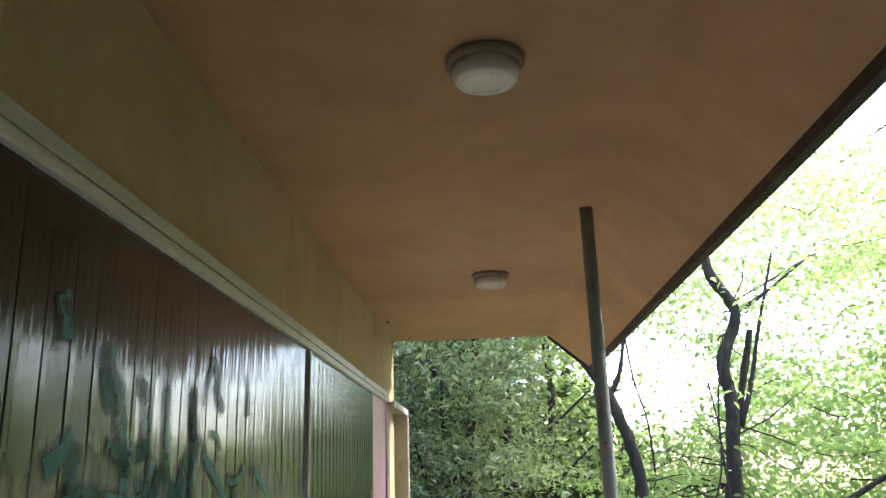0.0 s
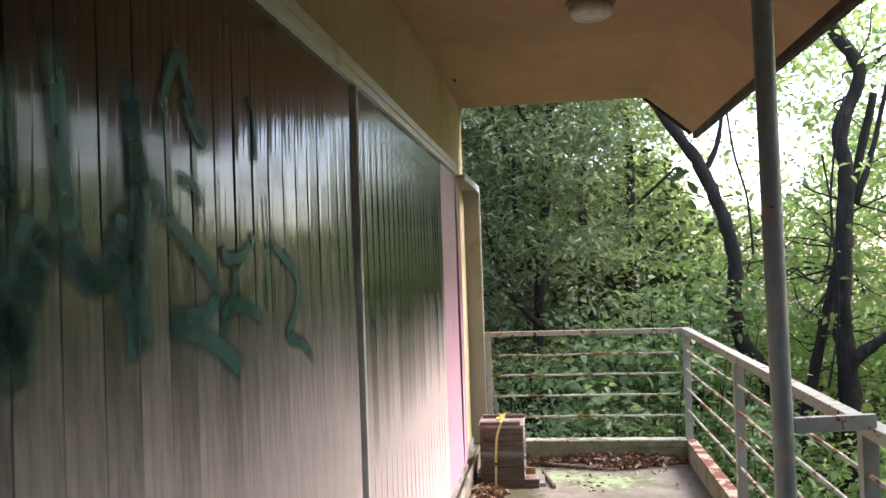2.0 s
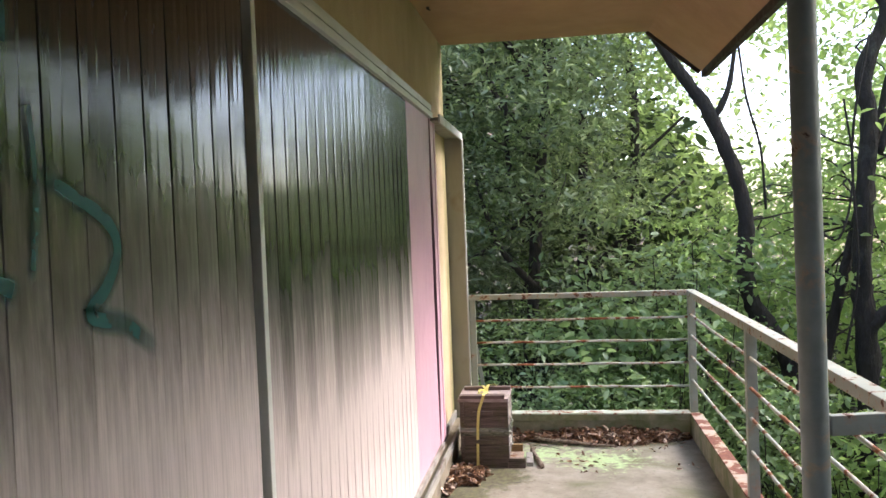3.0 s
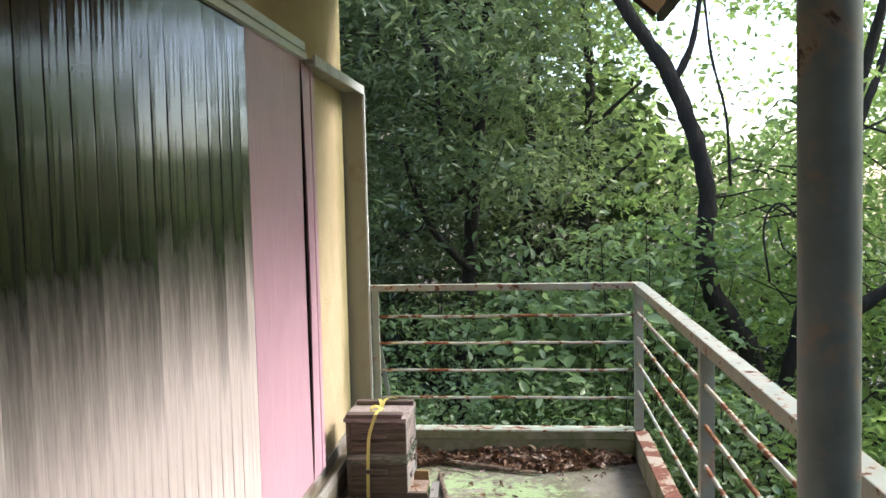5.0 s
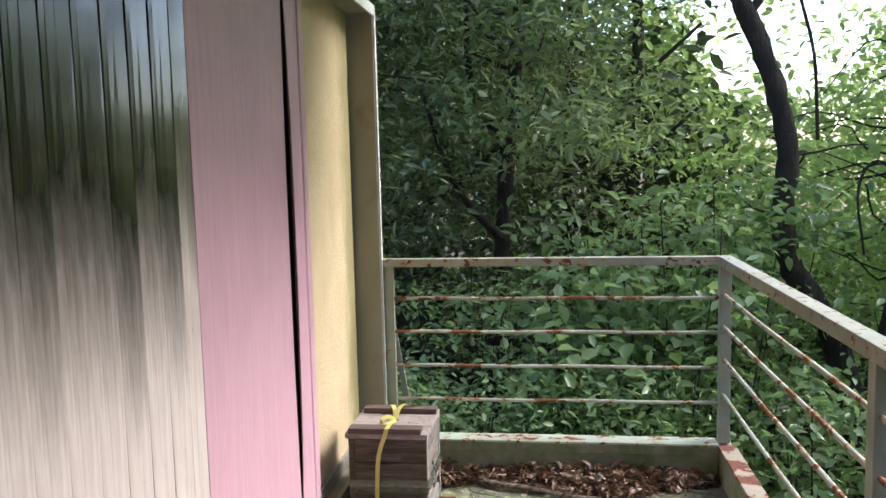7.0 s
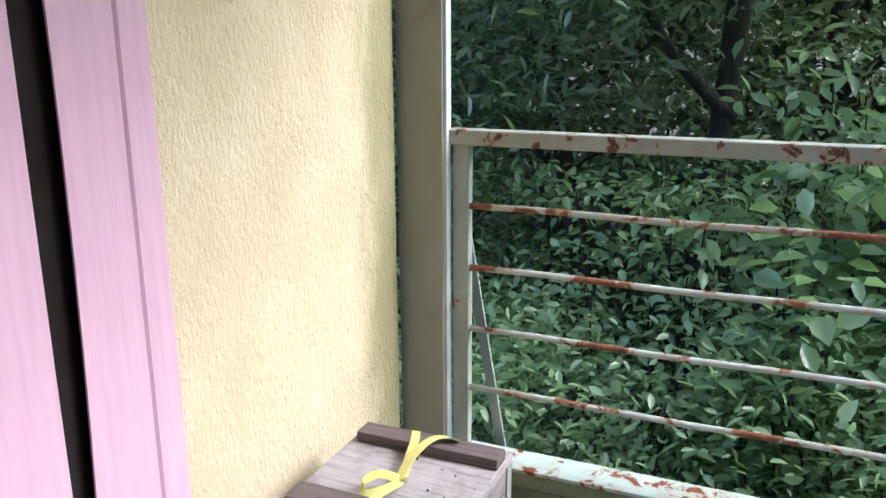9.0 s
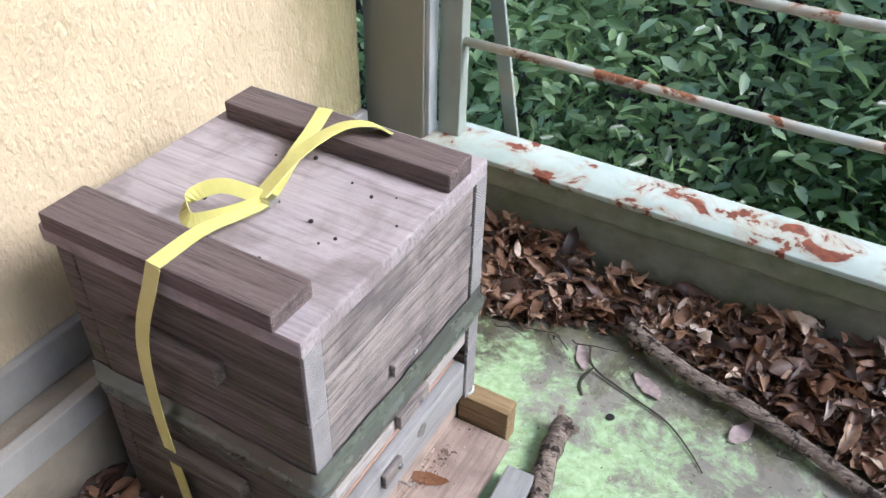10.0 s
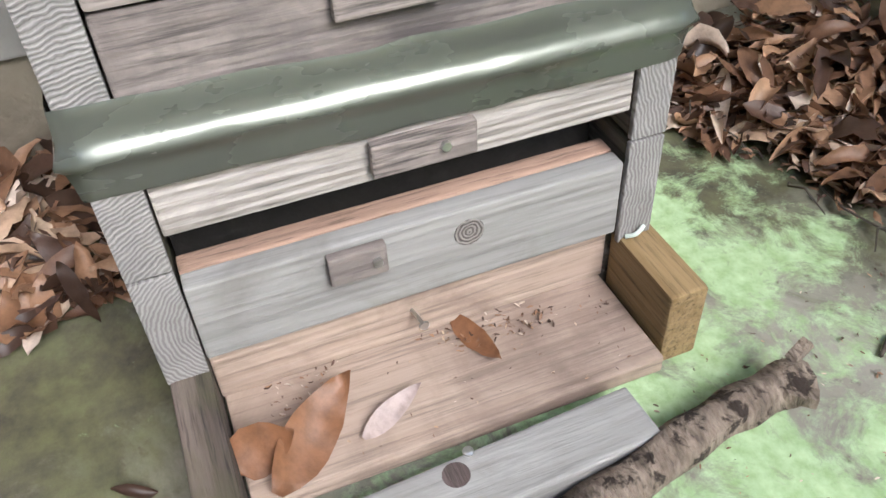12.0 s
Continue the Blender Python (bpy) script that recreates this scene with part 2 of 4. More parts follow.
W_PALE = wood("pale_board", (0.31, 0.275, 0.245), (0.50, 0.455, 0.41), 1, 15, lines=0.24, pitch=46, relief=0.9, contrast=0.5, stain=(0.17, 0.145, 0.125), stain_at=(0.52, 0.72))
W_BARE = wood("bare_board", (0.30, 0.185, 0.13), (0.43, 0.29, 0.215), 1, 26)
W_PEACH = wood("peach_board", (0.31, 0.225, 0.17), (0.47, 0.365, 0.29), 1, 13, relief=0.5, contrast=0.5, stain=(0.19, 0.135, 0.105), stain_at=(0.46, 0.68))
W_BLOCK = wood("yellowed_block", (0.20, 0.125, 0.05), (0.33, 0.23, 0.11), 0, 20)
W_END = end_grain("board_end", (0.215, 0.20, 0.187), (0.325, 0.305, 0.29), (-0.33, -6.36, -0.10))
W_KNOT = end_grain("knot_rings", (0.10, 0.085, 0.075), (0.27, 0.245, 0.22), (-0.33, -6.514, -0.113))
NEARBLACK = surface("near_black", (0.008, 0.007, 0.006), (0.016, 0.013, 0.010), 20, rough=0.8)

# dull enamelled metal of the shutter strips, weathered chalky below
m, nt, bs = nodes_of("shutter_metal")
v = coords(nt, (30, 30, 0.6))
streak = noise_of(nt, v, 3.0, 6, 0.6)
oi = nt.nodes.new("ShaderNodeObjectInfo")
col = ramp(nt, streak, [(0.3, (0.009, 0.008, 0.007)), (0.7, (0.018, 0.016, 0.014))])
col = mix(nt, calc(nt, "MULTIPLY", oi.outputs["Random"], 0.3), col, (0.018, 0.016, 0.014))
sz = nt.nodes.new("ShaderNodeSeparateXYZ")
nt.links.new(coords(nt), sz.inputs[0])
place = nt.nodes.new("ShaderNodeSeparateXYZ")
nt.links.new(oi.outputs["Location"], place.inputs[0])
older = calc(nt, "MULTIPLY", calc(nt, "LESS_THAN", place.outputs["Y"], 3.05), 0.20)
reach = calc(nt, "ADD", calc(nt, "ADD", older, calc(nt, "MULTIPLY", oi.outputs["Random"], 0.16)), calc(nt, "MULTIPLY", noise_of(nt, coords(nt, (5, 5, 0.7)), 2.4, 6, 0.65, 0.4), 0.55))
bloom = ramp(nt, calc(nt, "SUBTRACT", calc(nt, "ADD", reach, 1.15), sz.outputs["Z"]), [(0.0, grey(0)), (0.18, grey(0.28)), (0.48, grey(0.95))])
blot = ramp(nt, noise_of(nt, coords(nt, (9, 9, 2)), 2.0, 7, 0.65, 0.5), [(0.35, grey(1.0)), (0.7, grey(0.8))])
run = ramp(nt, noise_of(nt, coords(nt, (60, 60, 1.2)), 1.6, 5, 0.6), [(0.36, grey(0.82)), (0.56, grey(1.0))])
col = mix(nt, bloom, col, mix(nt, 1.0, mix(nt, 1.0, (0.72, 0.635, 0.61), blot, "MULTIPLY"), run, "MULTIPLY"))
spot = ramp(nt, noise_of(nt, coords(nt, (20, 20, 14)), 1.6, 3, 0.5), [(0.70, grey(0)), (0.76, grey(0.45))])
col = mix(nt, spot, col, (0.12, 0.10, 0.085))
nt.links.new(col, bs.inputs["Base Color"])
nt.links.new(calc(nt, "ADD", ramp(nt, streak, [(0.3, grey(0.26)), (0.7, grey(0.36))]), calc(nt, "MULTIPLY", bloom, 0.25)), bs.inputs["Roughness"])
bump(nt, bs, noise_of(nt, coords(nt, (22, 22, 0.5)), 2.0, 2), 0.03, 0.003)
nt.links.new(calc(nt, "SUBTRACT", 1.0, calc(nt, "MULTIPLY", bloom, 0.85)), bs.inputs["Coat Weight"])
bs.inputs["Coat Roughness"].default_value = 0.11
bs.inputs["Coat IOR"].default_value = 1.5
bs.inputs["Specular IOR Level"].default_value = 0.04
SHUTTER = m

# teal spray paint, thinning towards the edge of each stroke
m, nt, bs = nodes_of("teal_spray")
bs.inputs["Base Color"].default_value = (0.005, 0.13, 0.135, 1)
bs.inputs["Roughness"].default_value = 0.5
uv = nt.nodes.new("ShaderNodeUVMap")
sp = nt.nodes.new("ShaderNodeSeparateXYZ")
nt.links.new(uv.outputs[0], sp.inputs[0])
edge = calc(nt, "SUBTRACT", 1.0, calc(nt, "ABSOLUTE", calc(nt, "SUBTRACT", calc(nt, "MULTIPLY", sp.outputs[0], 2.0), 1.0), 0.0))
ends = calc(nt, "SUBTRACT", 1.0, calc(nt, "ABSOLUTE", calc(nt, "SUBTRACT", calc(nt, "MULTIPLY", sp.outputs[1], 2.0), 1.0), 0.0))
soft = calc(nt, "MULTIPLY", calc(nt, "MINIMUM", calc(nt, "MULTIPLY", edge, 1.4), 0.8), calc(nt, "MINIMUM", calc(nt, "MULTIPLY", ends, 6.0), 1.0))
soft = calc(nt, "MULTIPLY", soft, ramp(nt, noise_of(nt, coords(nt), 14, 5), [(0.25, grey(0.65)), (0.6, grey(1.0))]))
tr = nt.nodes.new("ShaderNodeBsdfTransparent")
ms = nt.nodes.new("ShaderNodeMixShader")
nt.links.new(soft, ms.inputs[0])
nt.links.new(tr.outputs[0], ms.inputs[1])
nt.links.new(bs.outputs[0], ms.inputs[2])
nt.links.new(ms.outputs[0], nt.nodes["Material Output"].inputs["Surface"])
SPRAY = m

# concrete floor with a patch of pale green lichen
m, nt, bs = nodes_of("floor_concrete")
v = coords(nt)
col = ramp(nt, noise_of(nt, v, 5, 8, 0.65), [(0.3, (0.17, 0.155, 0.12)), (0.7, (0.33, 0.31, 0.26))])
col = mix(nt, ramp(nt, noise_of(nt, v, 2.2, 6, 0.6, 0.5), [(0.48, grey(0)), (0.68, grey(0.75))]), col, (0.115, 0.125, 0.055))
col = mix(nt, ramp(nt, noise_of(nt, v, 60, 3), [(0.62, grey(0)), (0.72, grey(0.8))]), col, (0.06, 0.05, 0.035))
soil = None
for cx, cy, rx, ry in ((0.18, 6.12, 0.42, 0.34), (0.02, 5.9, 0.30, 0.55), (0.12, 6.80, 0.34, 0.22), (0.9, 6.93, 0.9, 0.2)):
    gt = nt.nodes.new("ShaderNodeTexGradient")
    gt.gradient_type = "SPHERICAL"
    nt.links.new(coords(nt, (1 / rx, 1 / ry, 1), (-cx / rx, -cy / ry, 0)), gt.inputs["Vector"])
    soil = gt.outputs["Fac"] if soil is None else calc(nt, "MAXIMUM", soil, gt.outputs["Fac"])
soil = calc(nt, "ADD", soil, calc(nt, "MULTIPLY", calc(nt, "SUBTRACT", noise_of(nt, v, 12, 8, 0.7, 0.4), 0.5), 1.6))
col = mix(nt, ramp(nt, soil, [(0.18, grey(0)), (0.5, grey(0.85))]), col, ramp(nt, noise_of(nt, v, 24, 6, 0.65), [(0.35, (0.035, 0.028, 0.018)), (0.65, (0.12, 0.125, 0.05))]))
blob = None
for cx, cy, rx, ry in ((0.52, 6.62, 0.62, 0.36), (0.90, 6.50, 0.50, 0.42), (0.30, 6.72, 0.25, 0.22)):
    gt = nt.nodes.new("ShaderNodeTexGradient")
    gt.gradient_type = "SPHERICAL"
    nt.links.new(coords(nt, (1 / rx, 1 / ry, 1), (-cx / rx, -cy / ry, 0)), gt.inputs["Vector"])
    blob = gt.outputs["Fac"] if blob is None else calc(nt, "MAXIMUM", blob, gt.outputs["Fac"])
speck = calc(nt, "ADD", blob, calc(nt, "MULTIPLY", calc(nt, "SUBTRACT", noise_of(nt, v, 16, 9, 0.75, 0.4), 0.5), 3.3))
lichen = ramp(nt, speck, [(0.44, grey(0)), (0.85, grey(0.95))])
green = ramp(nt, noise_of(nt, v, 70, 5, 0.6), [(0.3, (0.27, 0.39, 0.17)), (0.7, (0.48, 0.63, 0.36))])
col = mix(nt, lichen, col, green)
pale = ramp(nt, noise_of(nt, v, 11, 8, 0.7), [(0.66, grey(0)), (0.72, grey(0.7))])
col = mix(nt, pale, col, (0.42, 0.42, 0.36))
nt.links.new(col, bs.inputs["Base Color"])
bs.inputs["Roughness"].default_value = 0.88
bump(nt, bs, calc(nt, "ADD", noise_of(nt, v, 70, 6, 0.65), calc(nt, "MULTIPLY", lichen, 0.3)), 0.55, 0.004)
FLOOR = m

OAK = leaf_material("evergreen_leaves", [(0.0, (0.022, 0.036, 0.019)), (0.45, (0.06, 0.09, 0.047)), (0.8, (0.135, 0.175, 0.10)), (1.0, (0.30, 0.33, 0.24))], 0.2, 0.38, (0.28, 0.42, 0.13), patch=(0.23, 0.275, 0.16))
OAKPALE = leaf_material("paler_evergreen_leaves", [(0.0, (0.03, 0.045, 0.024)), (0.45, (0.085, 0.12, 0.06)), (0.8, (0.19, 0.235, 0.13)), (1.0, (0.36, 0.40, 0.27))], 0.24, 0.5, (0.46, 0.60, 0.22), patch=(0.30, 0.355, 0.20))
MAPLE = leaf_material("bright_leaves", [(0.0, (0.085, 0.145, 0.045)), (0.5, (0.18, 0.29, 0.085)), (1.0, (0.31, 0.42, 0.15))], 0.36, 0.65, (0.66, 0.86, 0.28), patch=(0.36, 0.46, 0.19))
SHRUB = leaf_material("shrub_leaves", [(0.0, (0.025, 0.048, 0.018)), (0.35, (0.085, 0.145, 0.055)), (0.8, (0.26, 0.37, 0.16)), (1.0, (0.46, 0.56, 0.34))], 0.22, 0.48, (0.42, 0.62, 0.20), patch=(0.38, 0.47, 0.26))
FARSHADE = leaf_material("far_shaded_leaves", [(0.0, (0.008, 0.014, 0.006)), (0.6, (0.02, 0.032, 0.014)), (1.0, (0.07, 0.095, 0.04))], 0.5, 0.3, (0.16, 0.25, 0.06), patch=(0.07, 0.095, 0.045))
FARLIT = leaf_material("far_sunlit_leaves", [(0.0, (0.07, 0.115, 0.04)), (0.5, (0.17, 0.26, 0.085)), (1.0, (0.30, 0.40, 0.16))], 0.45, 0.6, (0.64, 0.82, 0.27), patch=(0.38, 0.47, 0.20))
DEAD = leaf_material("dead_leaves", [(0.0, (0.03, 0.017, 0.011)), (0.30, (0.10, 0.05, 0.03)), (0.58, (0.24, 0.125, 0.066)), (0.80, (0.40, 0.235, 0.135)), (0.91, (0.54, 0.40, 0.28)), (1.0, (0.72, 0.60, 0.50))], 0.5, 0.12, (0.4, 0.2, 0.08), 0.6)
DEADPALE = leaf_material("pale_dead_leaf", [(0.0, (0.38, 0.29, 0.26)), (1.0, (0.48, 0.38, 0.345))], 0.6, 0.1, (0.4, 0.3, 0.2), 0.6)
DEADORANGE = leaf_material("orange_dead_leaf", [(0.0, (0.19, 0.082, 0.036)), (1.0, (0.27, 0.125, 0.058))], 0.5, 0.15, (0.4, 0.2, 0.06), 0.6)


# ---- building blocks ----
def bx(bm, x0, y0, z0, x1, y1, z1, bevel=0.0, turn=None):
    """A box with worn edges, added to bm; turn is a matrix applied to it."""
    vs = bmesh.ops.create_cube(bm, size=1.0)["verts"]
    for q in vs:
        q.co = Vector(((x0 + x1) / 2 + q.co.x * (x1 - x0), (y0 + y1) / 2 + q.co.y * (y1 - y0), (z0 + z1) / 2 + q.co.z * (z1 - z0)))
    if bevel:
        es = list({e for q in vs for e in q.link_edges})
        res = bmesh.ops.bevel(bm, geom=es, offset=bevel, segments=2, affect="EDGES", profile=0.6)
        vs = list({q for q in res["verts"]} | {q for q in vs if q.is_valid})
    if turn is not None:
        bmesh.ops.transform(bm, matrix=turn, verts=vs)
    return vs


def part(name, bm, material, parent=None, label="", smooth=False):
    me = bpy.data.meshes.new(name)
    bm.to_mesh(me)
    bm.free()
    me.materials.append(material)
    if smooth:
        me.shade_smooth()
    ob = new(name, me)
    if parent is not None:
        ob.parent = parent
    if label:
        tagged(ob, label)
    return ob


def block(name, material, parent, x0, y0, z0, x1, y1, z1, bevel=0.003, label=""):
    bm = bmesh.new()
    bx(bm, x0, y0, z0, x1, y1, z1, bevel)
    return part(name, bm, material, parent, label)


def thing(name, label, category, group=""):
    return tagged(new(name), label, category, group)


def structure(name, material, *boxes, bevel=0.0):
    bm = bmesh.new()
    for b in boxes:
        bx(bm, *b, bevel)
    return tagged(part(name, bm, material), name.replace("_", " "), name.split("_")[0], kind="structure")


def tube(bm, pts, radii, seg=8, wobble=0.0):
    """A tapering tube through pts."""
    rings = []
    for i, p in enumerate(pts):
        p = Vector(p)
        d = (Vector(pts[min(i + 1, len(pts) - 1)]) - Vector(pts[max(i - 1, 0)])).normalized()
        a = d.orthogonal().normalized() if not rings else (side - d * side.dot(d)).normalized()
        side = a
        b = d.cross(a)
        ring = []
        for k in range(seg):
            th = 2 * math.pi * k / seg
            r = radii[i] * (1 + wobble * (noise.noise(p * 9 + Vector((th, k, 0))) * 1.2))
            ring.append(bm.verts.new(p + a * math.cos(th) * r + b * math.sin(th) * r))
        rings.append(ring)
    for r0, r1 in zip(rings, rings[1:]):
        for k in range(seg):
            bm.faces.new((r0[k], r0[(k + 1) % seg], r1[(k + 1) % seg], r1[k]))
    bm.faces.new(list(reversed(rings[0])))
    bm.faces.new(rings[-1])


def smooth_line(pts, n):
    """Catmull-Rom through pts, n steps to a stretch."""
    pts = [Vector(p) for p in pts]
    ext = [pts[0] * 2 - pts[1]] + pts + [pts[-1] * 2 - pts[-2]]
    out = []
    for i in range(1, len(ext) - 2):
        a, b, c, d = ext[i - 1:i + 3]
        for k in range(n):
            t = k / n
            out.append(0.5 * (2 * b + (c - a) * t + (2 * a - 5 * b + 4 * c - d) * t * t + (3 * b - a - 3 * c + d) * t ** 3))
    out.append(pts[-1])
    return out


def lathe(bm, profile, centre, seg=40):
    """Turns (radius, z) pairs about an upright axis."""
    rings = [[bm.verts.new((centre[0] + r * math.cos(2 * math.pi * k / seg), centre[1] + r * math.sin(2 * math.pi * k / seg), z)) for k in range(seg)] for r, z in profile]
    for r0, r1 in zip(rings, rings[1:]):
        for k in range(seg):
            bm.faces.new((r0[k], r0[(k + 1) % seg], r1[(k + 1) % seg], r1[k]))
    bm.faces.new(rings[0])
    bm.faces.new(list(reversed(rings[-1])))
    bmesh.ops.recalc_face_normals(bm, faces=bm.faces)


def mesh_from(name, verts, tris, material, parent=None):
    me = bpy.data.meshes.new(name)
    n = len(tris)
    me.vertices.add(len(verts))
    me.vertices.foreach_set("co", np.asarray(verts, dtype=np.float32).ravel())
    me.loops.add(n * 3)
    me.loops.foreach_set("vertex_index", np.asarray(tris, dtype=np.int32).ravel())
    me.polygons.add(n)
    me.polygons.foreach_set("loop_start", np.arange(n, dtype=np.int32) * 3)
    me.polygons.foreach_set("loop_total", np.full(n, 3, dtype=np.int32))
    me.update(calc_edges=True)
    me.materials.append(material)
    ob = new(name, me)
    if parent is not None:
        ob.parent = parent
    return ob


def in_clearing(p):
    """Whether points lie in the break of the canopy through which the white sky shows down to the gallery."""
    hit = np.zeros(len(p), dtype=bool)
    for x, y, ca, cb, ra, rb in ((0.9, 2.4, 0.255, 0.135, 0.09, 0.09), (-0.84, -0.1, 0.29, 0.115, 0.06, 0.08)):
        a = (p[:, 0] - x) / np.maximum(p[:, 1] - y, 0.1)
        b = (p[:, 2] - 1.6) / np.maximum(p[:, 1] - y, 0.1)
        edge = 1 + 0.25 * np.sin(a * 90) * np.sin(b * 70) + 0.15 * np.sin(a * 210 + b * 160)
        hit |= (p[:, 1] > 8.5) & (((a - ca) / ra) ** 2 + ((b - cb) / rb) ** 2 < 0.8 * edge)
    return hit


def leaf_cloud(rng, centres, per, spread, size, width=0.42, flat=0.5):
    """Leaves round the tips of twigs: folded blades that hang and face every way."""
    c = np.repeat(centres, per, axis=0)
    p = c + rng.normal(0, 1, (len(c), 3)) * np.asarray(spread)
    p = p[~in_clearing(p) | (rng.uniform(0, 1, len(p)) < 0.10)]
    n = len(p)
    d = rng.normal(0, 1, (n, 3))
    d[:, 2] = d[:, 2] * flat - 0.35
    d /= np.linalg.norm(d, axis=1, keepdims=True)
    up = rng.normal(0, 0.55, (n, 3)) + np.array([0, 0, 1.0])
    s = np.cross(d, up)
    s /= np.linalg.norm(s, axis=1, keepdims=True) + 1e-6
    nn = np.cross(s, d)
    L = (size * rng.uniform(0.6, 1.3, n))[:, None]
    W = L * width * 0.5
    v = np.stack([p, p + d * L * 0.3 + s * W * 0.85 + nn * W * 0.3, p + d * L * 0.65 + s * W * 0.8 + nn * W * 0.25, p + d * L - nn * L * 0.08,
                  p + d * L * 0.65 - s * W * 0.8 + nn * W * 0.25, p + d * L * 0.3 - s * W * 0.85 + nn * W * 0.3], axis=1).reshape(-1, 3)
    base = (np.arange(n) * 6)[:, None]
    t = np.concatenate([base + np.array([k]) for k in ([0, 1, 2], [0, 2, 3], [0, 3, 4], [0, 4, 5])], axis=1).reshape(-1, 3)
    return v, t


# ---- the gallery: floor, walls, soffit ----
structure("floor", FLOOR, (-0.32, -3.2, -0.18, 1.60, 7.10, 0.0))
structure("wall_inner", PLASTER, (-0.34, -3.2, 0.0, -0.12, 7.03, 2.878))
structure("wall_behind", PLASTER, (-0.34, -3.4, 0.0, 1.64, -3.2, 2.878))
structure("upstand", CONCRETE, (-0.12, -3.2, 0.0, -0.045, 7.05, 0.15), bevel=0.004)
bm = bmesh.new()
outline = [(-0.34, 2.88), (1.355, 2.88), (1.705, 2.582), (1.735, 2.61), (1.42, 3.0), (-0.34, 3.0)]
rows = [[bm.verts.new((x, y, z)) for x, z in outline] for y in (-3.4, 7.04)]
for k in range(len(outline)):
    j = (k + 1) % len(outline)
    bm.faces.new((rows[0][k], rows[1][k], rows[1][j], rows[0][j]))
bm.faces.new(rows[0])
bm.faces.new(list(reversed(rows[1])))
bmesh.ops.recalc_face_normals(bm, faces=bm.faces)
tagged(part("ceiling", bm, SOFFIT), "tan plastered soffit sloping down at the eave", "ceiling", kind="structure")
bm = bmesh.new()
bx(bm, 1.706, -3.4, 2.538, 1.746, 7.06, 2.64, 0.004)
bx(bm, -0.012, -0.012, -0.02, 0.455, 0.016, 0.022, 0.003, Matrix.Translation((1.355, 7.052, 2.876)) @ Matrix.Rotation(math.atan2(0.30, 0.35), 4, "Y"))
tagged(part("trim_eave", bm, FASCIA), "dark eave trim", "trim", kind="structure")

# door track above the shutters, sill below, and the steel frame at the end
bm = bmesh.new()
bx(bm, -0.12, -3.2, 2.222, -0.042, 5.99, 2.254, 0.003)
bx(bm, -0.12, -3.2, 2.254, -0.062, 5.99, 2.264, 0.0)
bx(bm, -0.12, -3.2, 2.264, -0.050, 5.99, 2.303, 0.003)
tagged(part("trim_track", bm, TRACK), "pale metal door track", "trim", kind="structure")
bm = bmesh.new()
bx(bm, -0.12, -3.2, 0.152, -0.104, 7.03, 0.215, 0.003)
bx(bm, -0.055, -3.2, 0.125, -0.036, 7.04, 0.172, 0.003)
bx(bm, -0.1, -3.2, 0.222, -0.046, 6.0, 0.258, 0.003)
tagged(part("trim_sill", bm, SILL), "pale metal sill channel", "trim", kind="structure")
pocket = thing("shutter_pocket_frame", "grey-green painted steel frame at the wall's end", "frame")
block("top_plate", WING, pocket, -0.12, 5.97, 2.205, 0.004, 7.09, 2.225, 0.002)
block("top_lip", STEEL_PALE, pocket, -0.006, 5.95, 2.19, 0.006, 7.095, 2.24, 0.002, "pale lip of the plate")
block("upright", WING, pocket, -0.125, 7.055, 0.16, 0.0, 7.085, 2.205, 0.003)
block("edge_strip", STEEL_PALE, pocket, 0.0, 7.06, 0.18, 0.009, 7.09, 2.2, 0.002, "pale worn edge strip")


# ---- shutters of upright metal strips ----
def strip_mesh(width, z0, z1):
    """One strip: rounded edges and a faint crown, a narrow joint beside it."""
    prof = [(0.0, -0.016), (0.0, -0.002), (0.0010, -0.0004), (0.2 * width, 0.0001), (0.5 * width, 0.0003), (0.8 * width, 0.0001),
            (width - 0.0024, -0.0004), (width - 0.0014, -0.002), (width - 0.0014, -0.016)]
    steps = 5
    bm = bmesh.new()
    cols = []
    for k in range(steps + 1):
        z = z0 + (z1 - z0) * k / steps
        cols.append([bm.verts.new((x + 0.0012 * math.sin(2.1 * k + y * 31), y, z)) for y, x in prof])
    for a, b in zip(cols, cols[1:]):
        for q in range(len(prof) - 1):
            bm.faces.new((a[q], a[q + 1], b[q + 1], b[q]))
    me = bpy.data.meshes.new("strip")
    bm.to_mesh(me)
    bm.free()
    me.materials.append(SHUTTER)
    return me


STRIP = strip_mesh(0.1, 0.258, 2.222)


def shutter(label, y0, count):
    s = thing("metal_shutter", label, "shutter", "shutters along the wall")
    block("backing", DARKGAP, s, -0.112, y0, 0.26, -0.079, y0 + 0.1 * count, 2.22, 0)
    for k in range(count):
        o = new("strip", STRIP)
        o.parent = s
        o.location = (-0.06, y0 + 0.1 * k, 0)
        o.rotation_euler = (0, 0, random.uniform(-0.008, 0.008))
    return s


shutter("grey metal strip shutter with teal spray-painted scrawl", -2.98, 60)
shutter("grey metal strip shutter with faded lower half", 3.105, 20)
stile = thing("shutter_stile", "pale metal stile with a dark gap between two shutters", "stile")
block("gap_strip", DARKGAP, stile, -0.11, 3.02, 0.26, -0.072, 3.045, 2.22, 0.001)
block("face", TRACK, stile, -0.11, 3.046, 0.26, -0.046, 3.072, 2.22, 0.003)
block("inner_face", TRACK, stile, -0.11, 3.073, 0.26, -0.056, 3.103, 2.22, 0.003)

